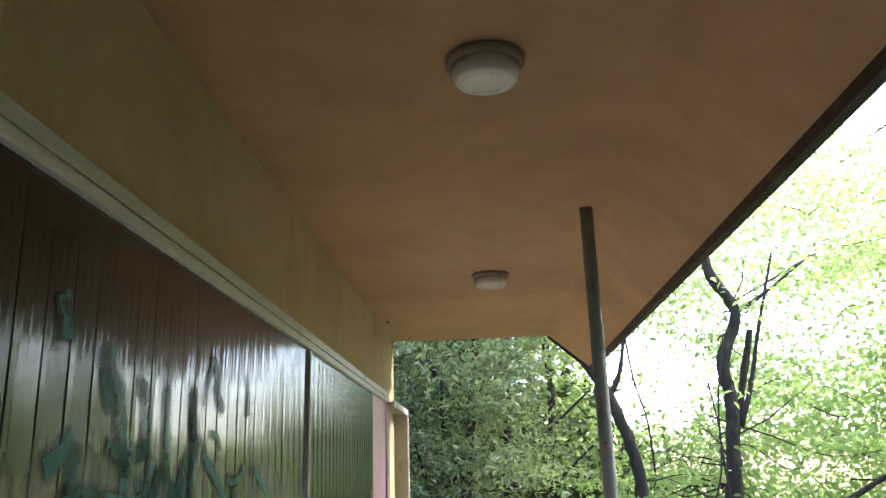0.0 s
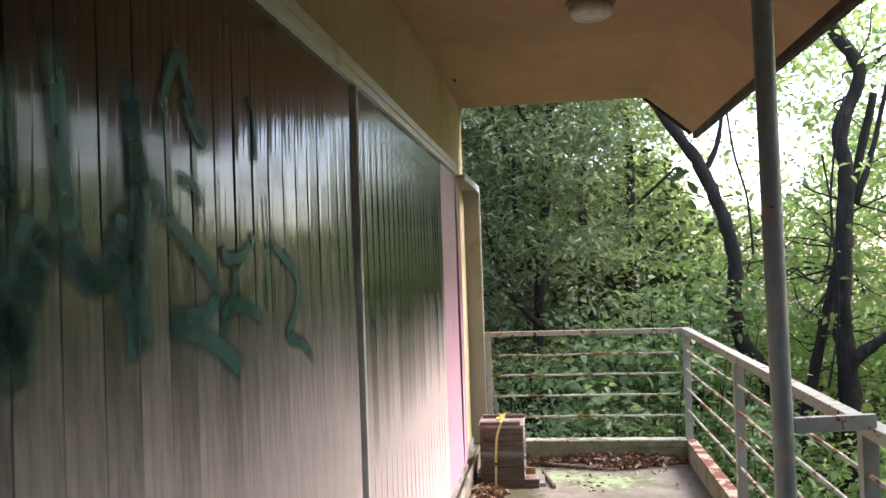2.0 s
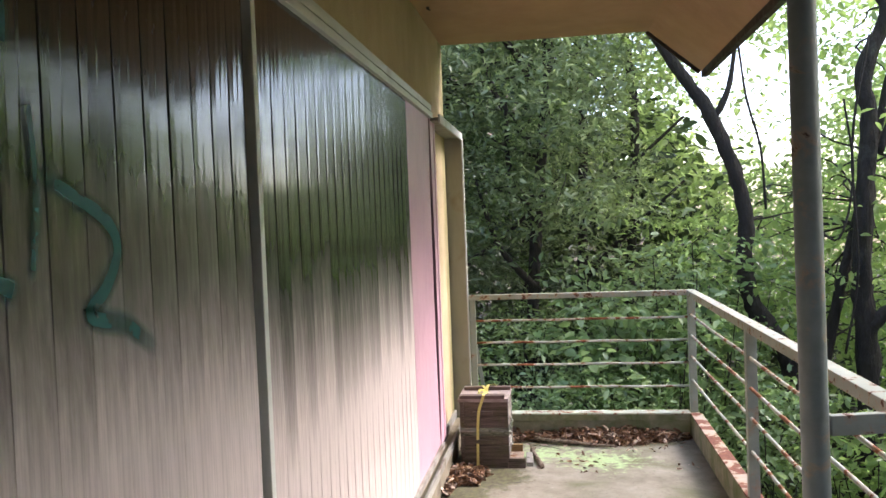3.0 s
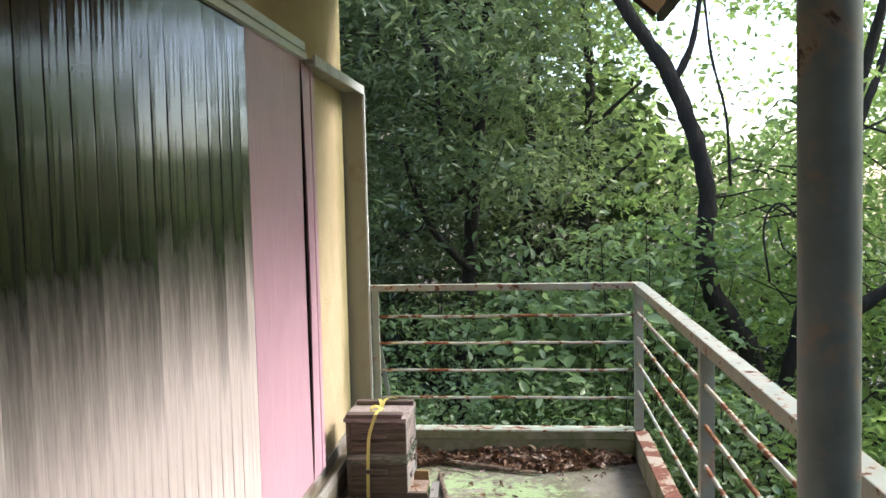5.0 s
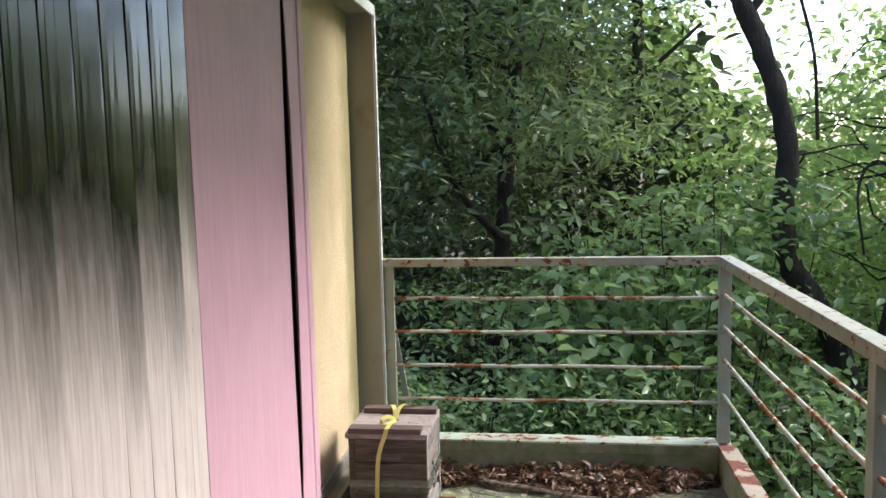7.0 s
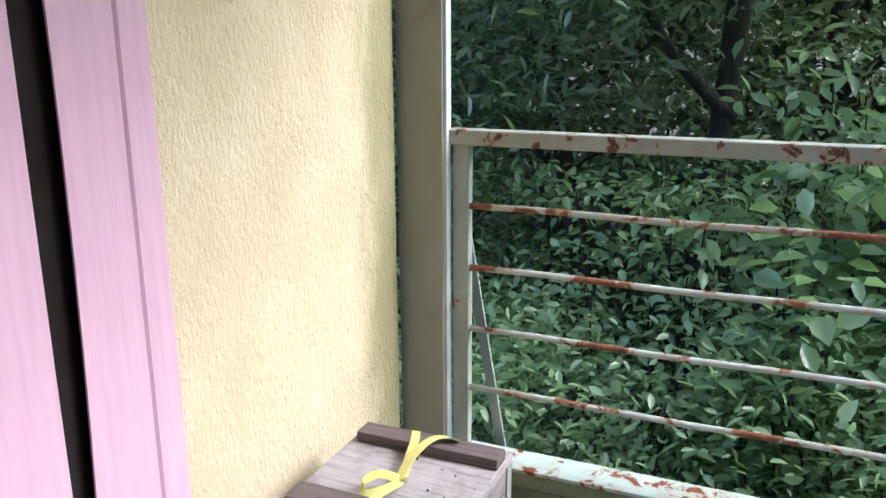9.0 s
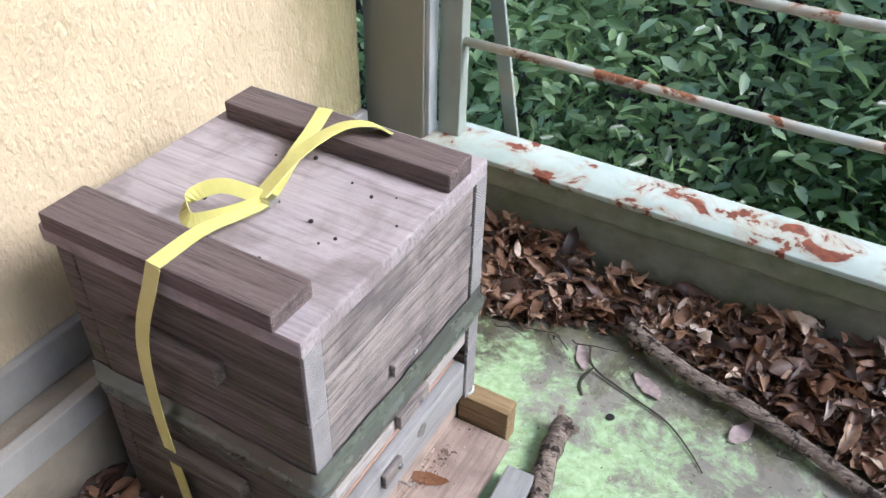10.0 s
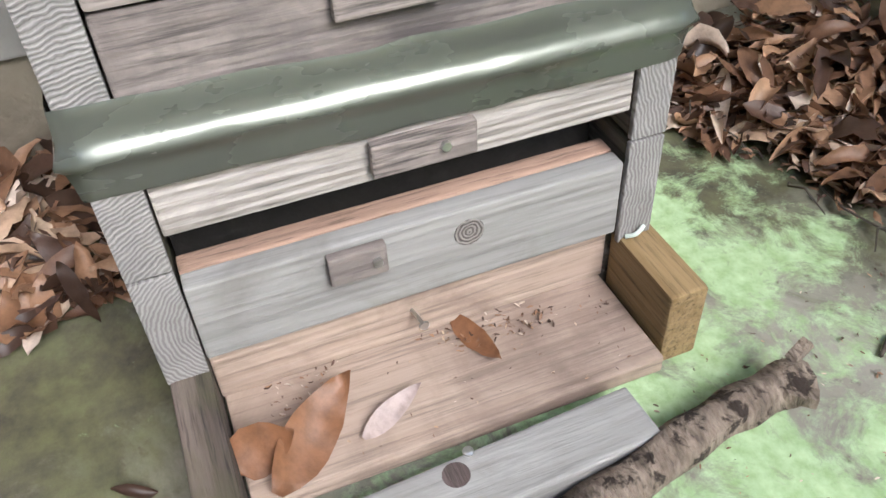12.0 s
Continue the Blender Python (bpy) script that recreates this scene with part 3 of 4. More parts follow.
def sheet(columns, rows_z, shape, back):
    """An upright sheet: shape(y, z) gives how far its face stands out; back is the depth of its rear."""
    bm = bmesh.new()
    front = [[bm.verts.new((shape(k, z)[0], shape(k, z)[1], z)) for k in range(columns)] for z in rows_z]
    rear = [[bm.verts.new((back, shape(k, z)[1], z)) for k in (0, columns - 1)] for z in rows_z]
    for i in range(len(rows_z) - 1):
        for k in range(columns - 1):
            bm.faces.new((front[i][k], front[i][k + 1], front[i + 1][k + 1], front[i + 1][k]))
        for k, j in ((0, 0), (columns - 1, 1)):
            bm.faces.new((front[i][k], front[i + 1][k], rear[i + 1][j], rear[i][j]))
    for i in (0, -1):
        bm.faces.new(front[i] + [rear[i][1], rear[i][0]])
    bmesh.ops.recalc_face_normals(bm, faces=bm.faces)
    return bm


LEVELS = [0.26 + 1.96 * k / 16 for k in range(17)]


def bow(z):
    return math.sin(math.pi * min(max((z - 0.26) / 1.96, 0), 1)) ** 0.8


def leaf_face(k, z):
    y = 5.19 + 0.735 * k / 10
    return -0.061 - 0.006 * bow(z) * (k / 10) ** 3, y


def closing_face(k, z):
    y = (5.930 + 0.042 * bow(z), 5.985, 6.045, 6.049, 6.082, 6.086, 6.142)[k]
    return (-0.057, -0.056, -0.055, -0.060, -0.060, -0.055, -0.057)[k], y


pink = thing("pink_door_panel", "faded pink door panel standing slightly ajar", "panel")
part("leaf", sheet(11, LEVELS, leaf_face, -0.078), PINK, pink)
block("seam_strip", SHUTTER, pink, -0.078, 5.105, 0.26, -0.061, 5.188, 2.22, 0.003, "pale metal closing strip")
block("gap_shade", DARKGAP, pink, -0.119, 5.92, 0.26, -0.082, 6.015, 2.215, 0.0, "near-black sheet standing in for shade in the gap")
back = thing("pink_board", "faded pink board against the yellow wall", "board")
part("face", sheet(7, LEVELS, closing_face, -0.0605), PINK, back)
block("packing", PINK, back, -0.119, 6.018, 0.262, -0.062, 6.138, 2.2, 0.0, "pink return of the board")


def stroke(points, width):
    """One sprayed stroke on the shutter, as a ribbon just off the metal."""
    line = smooth_line([(-0.0560, y, z) for y, z in points], 7)
    bm = bmesh.new()
    uvl = bm.loops.layers.uv.new("UVMap")
    pairs = []
    for i, p in enumerate(line):
        d = (line[min(i + 1, len(line) - 1)] - line[max(i - 1, 0)]).normalized()
        n = Vector((0, -d.z, d.y))
        w = width * (0.85 + 0.3 * noise.noise(p * 7))
        pairs.append((bm.verts.new(p + n * w), bm.verts.new(p - n * w)))
    last = len(pairs) - 1
    for i in range(last):
        f = bm.faces.new((pairs[i][0], pairs[i][1], pairs[i + 1][1], pairs[i + 1][0]))
        for lp, u in zip(f.loops, ((0, i), (1, i), (1, i + 1), (0, i + 1))):
            lp[uvl].uv = (u[0], u[1] / last)
    return bm


graffiti = thing("graffiti", "teal spray-painted scrawl on the metal shutter", "graffiti")
for pts, w in (([(1.41, 1.95), (1.42, 1.84), (1.43, 1.74), (1.45, 1.66), (1.50, 1.62), (1.53, 1.64), (1.56, 1.68), (1.58, 1.75)], 0.026),
               ([(1.60, 1.94), (1.61, 1.77), (1.60, 1.64), (1.61, 1.50)], 0.024),
               ([(1.24, 1.86), (1.28, 1.87), (1.30, 1.80), (1.31, 1.70)], 0.030),
               ([(1.36, 1.72), (1.33, 1.65), (1.29, 1.58), (1.25, 1.55)], 0.026),
               ([(1.23, 1.62), (1.29, 1.58), (1.35, 1.54)], 0.030),
               ([(0.87, 2.02), (0.89, 1.97), (0.90, 1.92)], 0.03),
               ([(1.05, 1.94), (1.07, 1.88), (1.12, 1.80)], 0.03),
               ([(0.85, 1.50), (0.89, 1.58), (0.96, 1.62), (1.07, 1.62), (1.17, 1.57), (1.27, 1.52)], 0.03),
               ([(0.98, 1.74), (0.96, 1.63)], 0.03),
               ([(1.28, 1.68), (1.30, 1.59), (1.33, 1.49)], 0.03),
               ([(0.85, 1.68), (0.91, 1.71), (0.97, 1.75)], 0.03),
               ([(1.65, 1.79), (1.70, 1.74), (1.75, 1.70), (1.84, 1.65), (1.90, 1.60), (1.89, 1.57), (1.82, 1.55), (1.71, 1.55)], 0.024),
               ([(1.70, 1.55), (1.81, 1.52), (1.92, 1.48), (2.03, 1.42)], 0.030),
               ([(2.12, 1.71), (2.05, 1.66), (1.96, 1.65), (1.94, 1.68)], 0.018),
               ([(2.01, 1.65), (1.99, 1.58), (1.94, 1.54), (1.95, 1.51)], 0.020),
               ([(1.95, 1.55), (2.02, 1.56), (2.09, 1.54), (2.14, 1.52)], 0.020),
               ([(2.17, 1.70), (2.28, 1.66), (2.37, 1.62), (2.40, 1.57), (2.36, 1.51), (2.31, 1.47), (2.42, 1.44), (2.52, 1.38)], 0.018),
               ([(2.18, 1.81), (2.19, 1.66), (2.17, 1.53)], 0.010),
               ([(1.42, 1.67), (1.45, 1.64), (1.50, 1.62), (1.54, 1.64), (1.56, 1.67), (1.57, 1.71)], 0.026),
               ([(1.56, 1.67), (1.57, 1.61), (1.59, 1.55), (1.59, 1.49)], 0.028),
               ([(1.63, 1.83), (1.64, 1.75), (1.62, 1.67), (1.63, 1.57), (1.63, 1.50)], 0.030),
               ([(1.40, 1.69), (1.36, 1.63), (1.33, 1.59), (1.31, 1.57)], 0.028),
               ([(1.79, 1.94), (1.83, 1.89), (1.88, 1.86)], 0.022),
               ([(2.10, 2.00), (2.13, 1.94), (2.13, 1.85)], 0.014),
               ([(1.61, 1.90), (1.62, 1.82), (1.63, 1.76)], 0.030),
               ([(1.75, 1.79), (1.82, 1.78), (1.86, 1.74)], 0.016),
               ([(1.04, 1.64), (1.13, 1.62), (1.20, 1.61), (1.25, 1.59), (1.31, 1.56), (1.36, 1.52)], 0.032),
               ([(1.20, 1.68), (1.19, 1.59), (1.17, 1.55)], 0.034),
               ([(1.41, 1.70), (1.36, 1.62), (1.32, 1.56), (1.29, 1.53)], 0.026),
               ([(1.07, 1.95), (1.10, 1.88), (1.15, 1.85), (1.17, 1.78), (1.19, 1.72), (1.19, 1.66)], 0.032),
               ([(1.70, 1.85), (1.72, 1.93), (1.77, 2.00), (1.80, 1.96), (1.83, 1.91)], 0.020),
               ([(1.62, 1.93), (1.62, 1.76), (1.61, 1.62)], 0.022),
               ([(1.09, 1.74), (1.16, 1.72), (1.25, 1.71), (1.33, 1.75)], 0.030)):
    part("stroke", stroke(pts, w * 1.5), SPRAY, graffiti)


# ---- ceiling lamps ----
def ceiling_lamp(x, y):
    lamp = thing("ceiling_lamp", "unlit round ceiling lamp with milky glass", "lamp", "lamps under the soffit")
    bm = bmesh.new()
    lathe(bm, [(0.118, 2.880), (0.122, 2.874), (0.122, 2.860), (0.112, 2.852)], (x, y))
    part("base", bm, LAMPBASE, lamp, "brown metal base ring", True)
    bm = bmesh.new()
    lathe(bm, [(0.104, 2.854), (0.106, 2.824), (0.098, 2.806), (0.080, 2.796), (0.076, 2.800), (0.06, 2.794), (0.03, 2.790), (0.004, 2.789)], (x, y))
    part("glass", bm, GLASS, lamp, "milky ribbed glass", True)
    return lamp


bolt = thing("rusty_bolt", "small rusty bolt end under the soffit", "bolt")
bm = bmesh.new()
tube(bm, [(-0.044, 5.965, 2.8795), (-0.044, 5.965, 2.866)], [0.011, 0.008], 8)
tube(bm, [(-0.044, 5.965, 2.867), (-0.030, 5.972, 2.862)], [0.004, 0.004], 6)
part("head", bm, FASCIA, bolt)
ceiling_lamp(0.785, 1.64)
ceiling_lamp(0.803, 4.47)

# ---- pipe post, railing, kerbs ----
pipe = thing("pipe_post", "grey-green painted steel pipe with flaking paint", "post")
bm = bmesh.new()
tube(bm, [(1.288 - 0.022 * k / 12, 3.175, 2.878 * k / 12) for k in range(13)], [0.0325] * 13, 24)
part("shaft", bm, PIPEPAINT, pipe, smooth=True)
bm = bmesh.new()
bx(bm, 0.03, -0.012, 1.045, 0.30, 0.012, 1.095, 0.003, Matrix.Translation((1.286, 3.175, 0)) @ Matrix.Rotation(0.2, 4, "Z"))
part("tie_bar", bm, RAILPAINT, pipe, "flat bar tying pipe to railing")

FAR_Y, SIDE_X = 7.10, 1.60
far = thing("end_railing", "rusty pale green steel railing at the gallery's end", "railing", "railings")
block("handrail", RAILPAINT, far, 0.0, FAR_Y - 0.025, 1.012, 1.63, FAR_Y + 0.025, 1.05, 0.004)
block("post", GREENPAINT, far, 0.012, 7.088, 0.175, 0.056, 7.118, 1.012, 0.003)
for z in (0.856, 0.694, 0.528, 0.361):
    bm = bmesh.new()
    tube(bm, [(0.05 + 1.53 * k / 8, FAR_Y, z + 0.002 * math.sin(k * 1.7)) for k in range(9)], [0.0085] * 9, 8)
    part("bar", bm, BARPAINT, far, smooth=True)
bm = bmesh.new()
bx(bm, -0.014, -0.004, 0, 0.014, 0.004, 0.80, 0.002, Matrix.Translation((0.115, 7.20, 0.14)) @ Matrix.Rotation(-0.135, 4, "Y") @ Matrix.Rotation(0.09, 4, "X"))
part("brace", bm, GREENPAINT, far, "flat bracing bar outside the railing")
side = thing("side_railing", "rusty pale green steel railing along the open side", "railing", "railings")
block("handrail", RAILPAINT, side, SIDE_X - 0.03, -3.2, 1.005, SIDE_X + 0.03, FAR_Y - 0.026, 1.05, 0.004)
for y in (7.10, 5.29, 3.36, 1.45, -0.42, -2.3):
    block("post", GREENPAINT, side, SIDE_X - 0.026, y - 0.024, 0.175, SIDE_X + 0.026, y + 0.024, 1.006, 0.003)
for z in (0.872, 0.722, 0.572, 0.405):
    bm = bmesh.new()
    tube(bm, [(SIDE_X - 0.008, -3.1 + 10.18 * k / 30, z + 0.003 * math.sin(k * 1.3)) for k in range(31)], [0.0085] * 31, 8)
    part("bar", bm, BARPAINT, side, smooth=True)
structure("kerb_end", CURB, (-0.12, 7.062, 0.0, 1.57, 7.14, 0.12), (-0.12, 7.052, 0.122, 1.57, 7.14, 0.166), bevel=0.005)
structure("kerb_side", CURB, (1.575, -3.2, 0.0, 1.64, 7.14, 0.166), bevel=0.005)
structure("trim_kerb_end", CAPPAINT, (0.0, 7.045, 0.167, 1.57, 7.148, 0.178), bevel=0.003)
structure("trim_kerb_side", peeling("rusty_kerb_paint", (0.34, 0.30, 0.25), (0.46, 0.40, 0.34), (0.20, 0.075, 0.05), 0.48, 6), (1.566, -3.2, 0.167, 1.645, 7.044, 0.177), bevel=0.003)

# ---- the hive ----
X0, X1, Y0, Y1 = 0.012, 0.325, 6.305, 6.656
hive = thing("wooden_beehive", "weathered two-storey wooden beehive strapped with yellow webbing", "beehive")


def storey(name, z0, z1, front):
    st = block(name, W_SIDE, hive, X0, Y0, z0, X0 + 0.024, Y1, z1, 0.002, "weathered hive box")
    mid = z0 + (z1 - z0) * 0.52
    for a, b in ((z0, mid - 0.001), (mid + 0.001, z1)):
        block("side_board", W_SIDE, st, X0 + 0.025, Y0, a, X1 - 0.004, Y0 + 0.026, b, 0.003)
        block("side_board", W_SIDE, st, X0 + 0.025, Y1 - 0.026, a, X1 - 0.004, Y1, b, 0.003)
        block("end_grain", W_END, st, X1 - 0.0042, Y0 + 0.001, a, X1 + 0.001, Y0 + 0.0275, b, 0.0015, "grey ringed end grain")
        block("end_grain", W_END, st, X1 - 0.0042, Y1 - 0.0275, a, X1 + 0.001, Y1 - 0.001, b, 0.0015, "grey ringed end grain")
    block("cleat", W_SIDE, st, X0 + 0.085, Y0 - 0.016, (z0 + z1) / 2 + 0.018, X0 + 0.215, Y0 - 0.0005, (z0 + z1) / 2 + 0.042, 0.003, "wooden grip cleat")
    return st


low = storey("lower_box", 0.062, 0.232, False)
up = storey("upper_box", 0.234, 0.43, True)
F0, F1 = Y0 + 0.0285, Y1 - 0.0285
block("inside", NEARBLACK, low, X0 + 0.03, F0, 0.07, X1 - 0.05, F1, 0.225, 0, "near-black block standing in for the shade inside")
block("front_board", W_PALE, low, X1 - 0.026, F0, 0.173, X1 - 0.003, F1, 0.231, 0.002, "pale ribbed board")
block("entrance_bar", W_BARE, low, X1 - 0.034, F0, 0.126, X1 - 0.018, F1, 0.134, 0.002, "reddish bare wood")
block("front_board", W_GREY, low, X1 - 0.0175, F0, 0.071, X1 - 0.002, F1, 0.133, 0.002, "grey weathered board")
block("front_board", W_PEACH, low, X1 - 0.03, F0, 0.020, X1 - 0.012, F1, 0.0705, 0.002, "peach-coloured board")
block("front_board", W_FRONT, up, X1 - 0.024, F0, 0.236, X1 - 0.002, F1, 0.303, 0.003)
block("front_board", W_FRONT, up, X1 - 0.024, F0, 0.305, X1 - 0.001, F1, 0.368, 0.003)
block("front_board", W_FRONT, up, X1 - 0.024, F0, 0.370, X1 - 0.002, F1, 0.43, 0.003)
for host, y0, y1, z0, z1 in ((low, 6.453, 6.518, 0.180, 0.203), (low, 6.418, 6.456, 0.107, 0.130), (up, 6.443, 6.50, 0.279, 0.297)):
    tab = block("turn_button", W_FRONT, host, X1 - 0.0015, y0, z0, X1 + 0.006, y1, z1, 0.002, "small wooden turn button")
    bm = bmesh.new()
    tube(bm, [(X1 + 0.005, (y0 + y1) / 2 + 0.012, (z0 + z1) / 2), (X1 + 0.0085, (y0 + y1) / 2 + 0.012, (z0 + z1) / 2)], [0.0035, 0.003], 10)
    part("screw", bm, CHROME, tab, "steel screw head")
bm = bmesh.new()
tube(bm, [(X1 - 0.003, 6.514, 0.113), (X1 - 0.0012, 6.514, 0.113)], [0.011, 0.0105], 14)
part("knot", bm, W_KNOT, low, "dark round knot")
bm = bmesh.new()
tube(bm, [(X1 - 0.012, 6.473, 0.047), (X1 + 0.004, 6.476, 0.046)], [0.0016, 0.0016], 8)
tube(bm, [(X1 + 0.004, 6.476, 0.046), (X1 + 0.0055, 6.476, 0.046)], [0.004, 0.0035], 8)
part("nail", bm, CHROME, low, "bent steel nail")
bm = bmesh.new()
tube(bm, smooth_line([(X1 + 0.002, 6.634, 0.068), (X1 + 0.006, 6.640, 0.071), (X1 + 0.003, 6.648, 0.074)], 3), [0.0018] * 7, 6)
part("plug", bm, CAPPAINT, low, "white scrap of plastic at the corner")
bm = bmesh.new()
for y, z, r in ((6.385, 0.160, 0.005), (6.405, 0.159, 0.006), (6.528, 0.158, 0.004), (6.555, 0.160, 0.005)):
    bmesh.ops.create_icosphere(bm, subdivisions=2, radius=r, matrix=Matrix.Translation((X1 - 0.049, y, z)) @ Matrix.Diagonal((0.3, 1.0, 0.7, 1.0)))
part("wax_specks", bm, W_GREY, low, "pale specks of wax in the entrance")
base = block("landing_board", W_PEACH, hive, X0, Y0 + 0.03, 0.004, 0.402, Y1 - 0.030, 0.0195, 0.002, "worn landing board")
block("foot", W_SIDE, base, X0, Y0 + 0.002, 0.0, X0 + 0.30, Y0 + 0.028, 0.061, 0.003)
block("foot", W_SIDE, base, X0, Y1 - 0.028, 0.0, X0 + 0.30, Y1 - 0.002, 0.061, 0.003)
block("side_block", W_BLOCK, base, X0 + 0.302, Y1 - 0.026, 0.0, 0.393, Y1 + 0.004, 0.066, 0.003, "yellowed wooden block")
block("side_block", W_SIDE, base, X0 + 0.302, Y0 + 0.002, 0.0, 0.425, Y0 + 0.028, 0.064, 0.003, "mouldy wooden block")
# duct tape round the joint of the boxes, wrapped over the corners
TAPE_RISE = ((0.2095, 0.0006), (0.212, 0.0016), (0.222, 0.0028), (0.2300, 0.0046), (0.2352, 0.0100), (0.2374, 0.0096), (0.2410, 0.0064), (0.2448, 0.0034), (0.252, 0.0026), (0.2605, 0.0014), (0.2625, 0.0005))


def tape_spot(u):
    """A point of the wrapped band's foot and its outward way, u metres along it."""
    run = (X1 - X0, Y1 - Y0, 0.12)
    if u < run[0]:
        return Vector((X0 + u, Y0, 0)), Vector((0, -1, 0))
    if u < run[0] + run[1]:
        return Vector((X1, Y0 + u - run[0], 0)), Vector((1, 0, 0))
    return Vector((X1 - (u - run[0] - run[1]), Y1, 0)), Vector((0, 1, 0))


bm = bmesh.new()
cols = []
for k in range(121):
    u = (X1 - X0 + Y1 - Y0 + 0.12) * k / 120
    foot, out_way = tape_spot(u)
    front = X1 - X0 < u < X1 - X0 + Y1 - Y0
    corner = min(abs(u - (X1 - X0)), abs(u - (X1 - X0 + Y1 - Y0)))
    if corner < 0.005:
        out_way = Vector((0.7, -0.7 if foot.y < 6.45 else 0.7, 0))
    ring = []
    for z, rise in TAPE_RISE:
        edge = 1.0 if z > 0.258 else (0.5 if z < 0.214 else 0.0)
        dz = 0.0035 * noise.noise(Vector((u * 22, 0.3, 3))) * edge + 0.003 * math.sin(u * 8) + 0.0012 * noise.noise(Vector((u * 40, z * 90, 7)))
        swell = rise * (0.95 + 0.14 * noise.noise(Vector((u * 14, 1.7, 0)))) * (1.0 if front else 0.5) + 0.0018
        ring.append(bm.verts.new(foot + out_way * swell + Vector((0, 0, z + dz))))
    cols.append(ring)
for a, b in zip(cols, cols[1:]):
    for q in range(len(a) - 1):
        bm.faces.new((a[q], b[q], b[q + 1], a[q + 1]))
part("tape", bm, TAPE, hive, "wrinkled olive duct tape over the joint", True)
# lid with two battens
lid = block("lid", W_TOP, hive, X0 - 0.012, Y0 - 0.004, 0.431, X1 + 0.004, Y1 - 0.008, 0.452, 0.003, "grey weathered lid")
block("batten", W_BATTEN, lid, X0 + 0.002, Y0 - 0.008, 0.4525, X1 - 0.022, Y0 + 0.05, 0.474, 0.003, "dark brown batten")
block("batten", W_BATTEN, lid, X0 + 0.004, 6.562, 0.4525, X1 + 0.002, 6.612, 0.476, 0.003, "dark brown batten")


def ribbon(bm, pts, width, thick=0.0012, across=(1, 0, 0)):
    """A flat band through pts; across gives the way of its width."""
    line = smooth_line(pts, 6)
    rows = []
    for i, p in enumerate(line):
        d = (line[min(i + 1, len(line) - 1)] - line[max(i - 1, 0)]).normalized()
        s = Vector(across)
        s = (s - d * s.dot(d)).normalized() * width / 2
        n = d.cross(s).normalized() * thick
        rows.append([bm.verts.new(p - s), bm.verts.new(p + s), bm.verts.new(p + s + n), bm.verts.new(p - s + n)])
    for a, b in zip(rows, rows[1:]):
        for k in range(4):
            bm.faces.new((a[k], a[(k + 1) % 4], b[(k + 1) % 4], b[k]))
    bm.faces.new(rows[0])
    bm.faces.new(list(reversed(rows[-1])))
    bmesh.ops.recalc_face_normals(bm, faces=bm.faces)


strap = block("strap_buckle", CHROME, hive, 0.168, 6.432, 0.462, 0.192, 6.446, 0.470, 0.002, "bright wire buckle")
bm = bmesh.new()
ribbon(bm, [(0.118, Y0 - 0.002, 0.003), (0.122, Y0 - 0.010, 0.12), (0.128, Y0 - 0.019, 0.26), (0.137, Y0 - 0.019, 0.37), (0.163, Y0 - 0.012, 0.452), (0.170, Y0 - 0.0095, 0.474)], 0.017)
part("strap", bm, STRAP, hive, "yellow webbing strap")
bm = bmesh.new()
ribbon(bm, [(0.170, Y0 - 0.0095, 0.4755), (0.172, Y0 + 0.05, 0.4765), (0.175, 6.40, 0.468), (0.180, 6.44, 0.466), (0.165, 6.50, 0.475), (0.150, 6.56, 0.480), (0.135, 6.60, 0.4785), (0.13, 6.612, 0.476)], 0.018)
part("strap", bm, STRAP, hive, "yellow webbing strap")
bm = bmesh.new()
ribbon(bm, [(0.178, 6.43, 0.472), (0.176, 6.50, 0.487), (0.185, 6.56, 0.492), (0.205, 6.59, 0.489), (0.232, 6.60, 0.4795)], 0.025, across=(0.8, -0.5, 0.2))
part("strap_end", bm, STRAP, hive, "loose end of the yellow strap")
bm = bmesh.new()
ribbon(bm, [(0.178, 6.435, 0.471), (0.150, 6.41, 0.488), (0.130, 6.385, 0.480), (0.140, 6.372, 0.466), (0.165, 6.40, 0.4665), (0.180, 6.432, 0.468)], 0.016, across=(0.2, 0.5, 0.85))
part("strap_loop", bm, STRAP, hive, "loop of yellow strap")
rng = np.random.default_rng(5)
bm = bmesh.new()
for _ in range(16):
    x, y = rng.uniform(0.05, 0.31), rng.uniform(6.36, 6.55)
    r = rng.uniform(0.0012, 0.0032)
    bmesh.ops.create_icosphere(bm, subdivisions=1, radius=r, matrix=Matrix.Translation((x, y, 0.4525 + r * 0.4)))
tagged(part("droppings", bm, NEARBLACK), "dark specks of dirt lying on the lid", "dirt", kind="stuff")

plank = thing("loose_plank", "short grey weathered plank lying before the beehive", "plank")
bm = bmesh.new()
bx(bm, -0.021, -0.24, 0.0, 0.021, 0.0, 0.027, 0.0025, Matrix.Translation((0.439, 6.585, 0.001)) @ Matrix.Rotation(0.05, 4, "Z"))
board = part("board", bm, W_GREY, plank)
bm = bmesh.new()
lathe(bm, [(0.009, 0.0270), (0.0088, 0.0286), (0.004, 0.0287), (0.001, 0.0287)], (0.436, 6.455), 18)
part("knot", bm, W_BATTEN, board, "dark round knot")
bm = bmesh.new()
lathe(bm, [(0.0036, 0.0275), (0.0036, 0.0296), (0.002, 0.0302), (0.0006, 0.0302)], (0.424, 6.468), 12)
part("screw", bm, CHROME, board, "steel screw head")
stick = thing("bark_stick", "short barked branch with a broken end", "stick")
bm = bmesh.new()
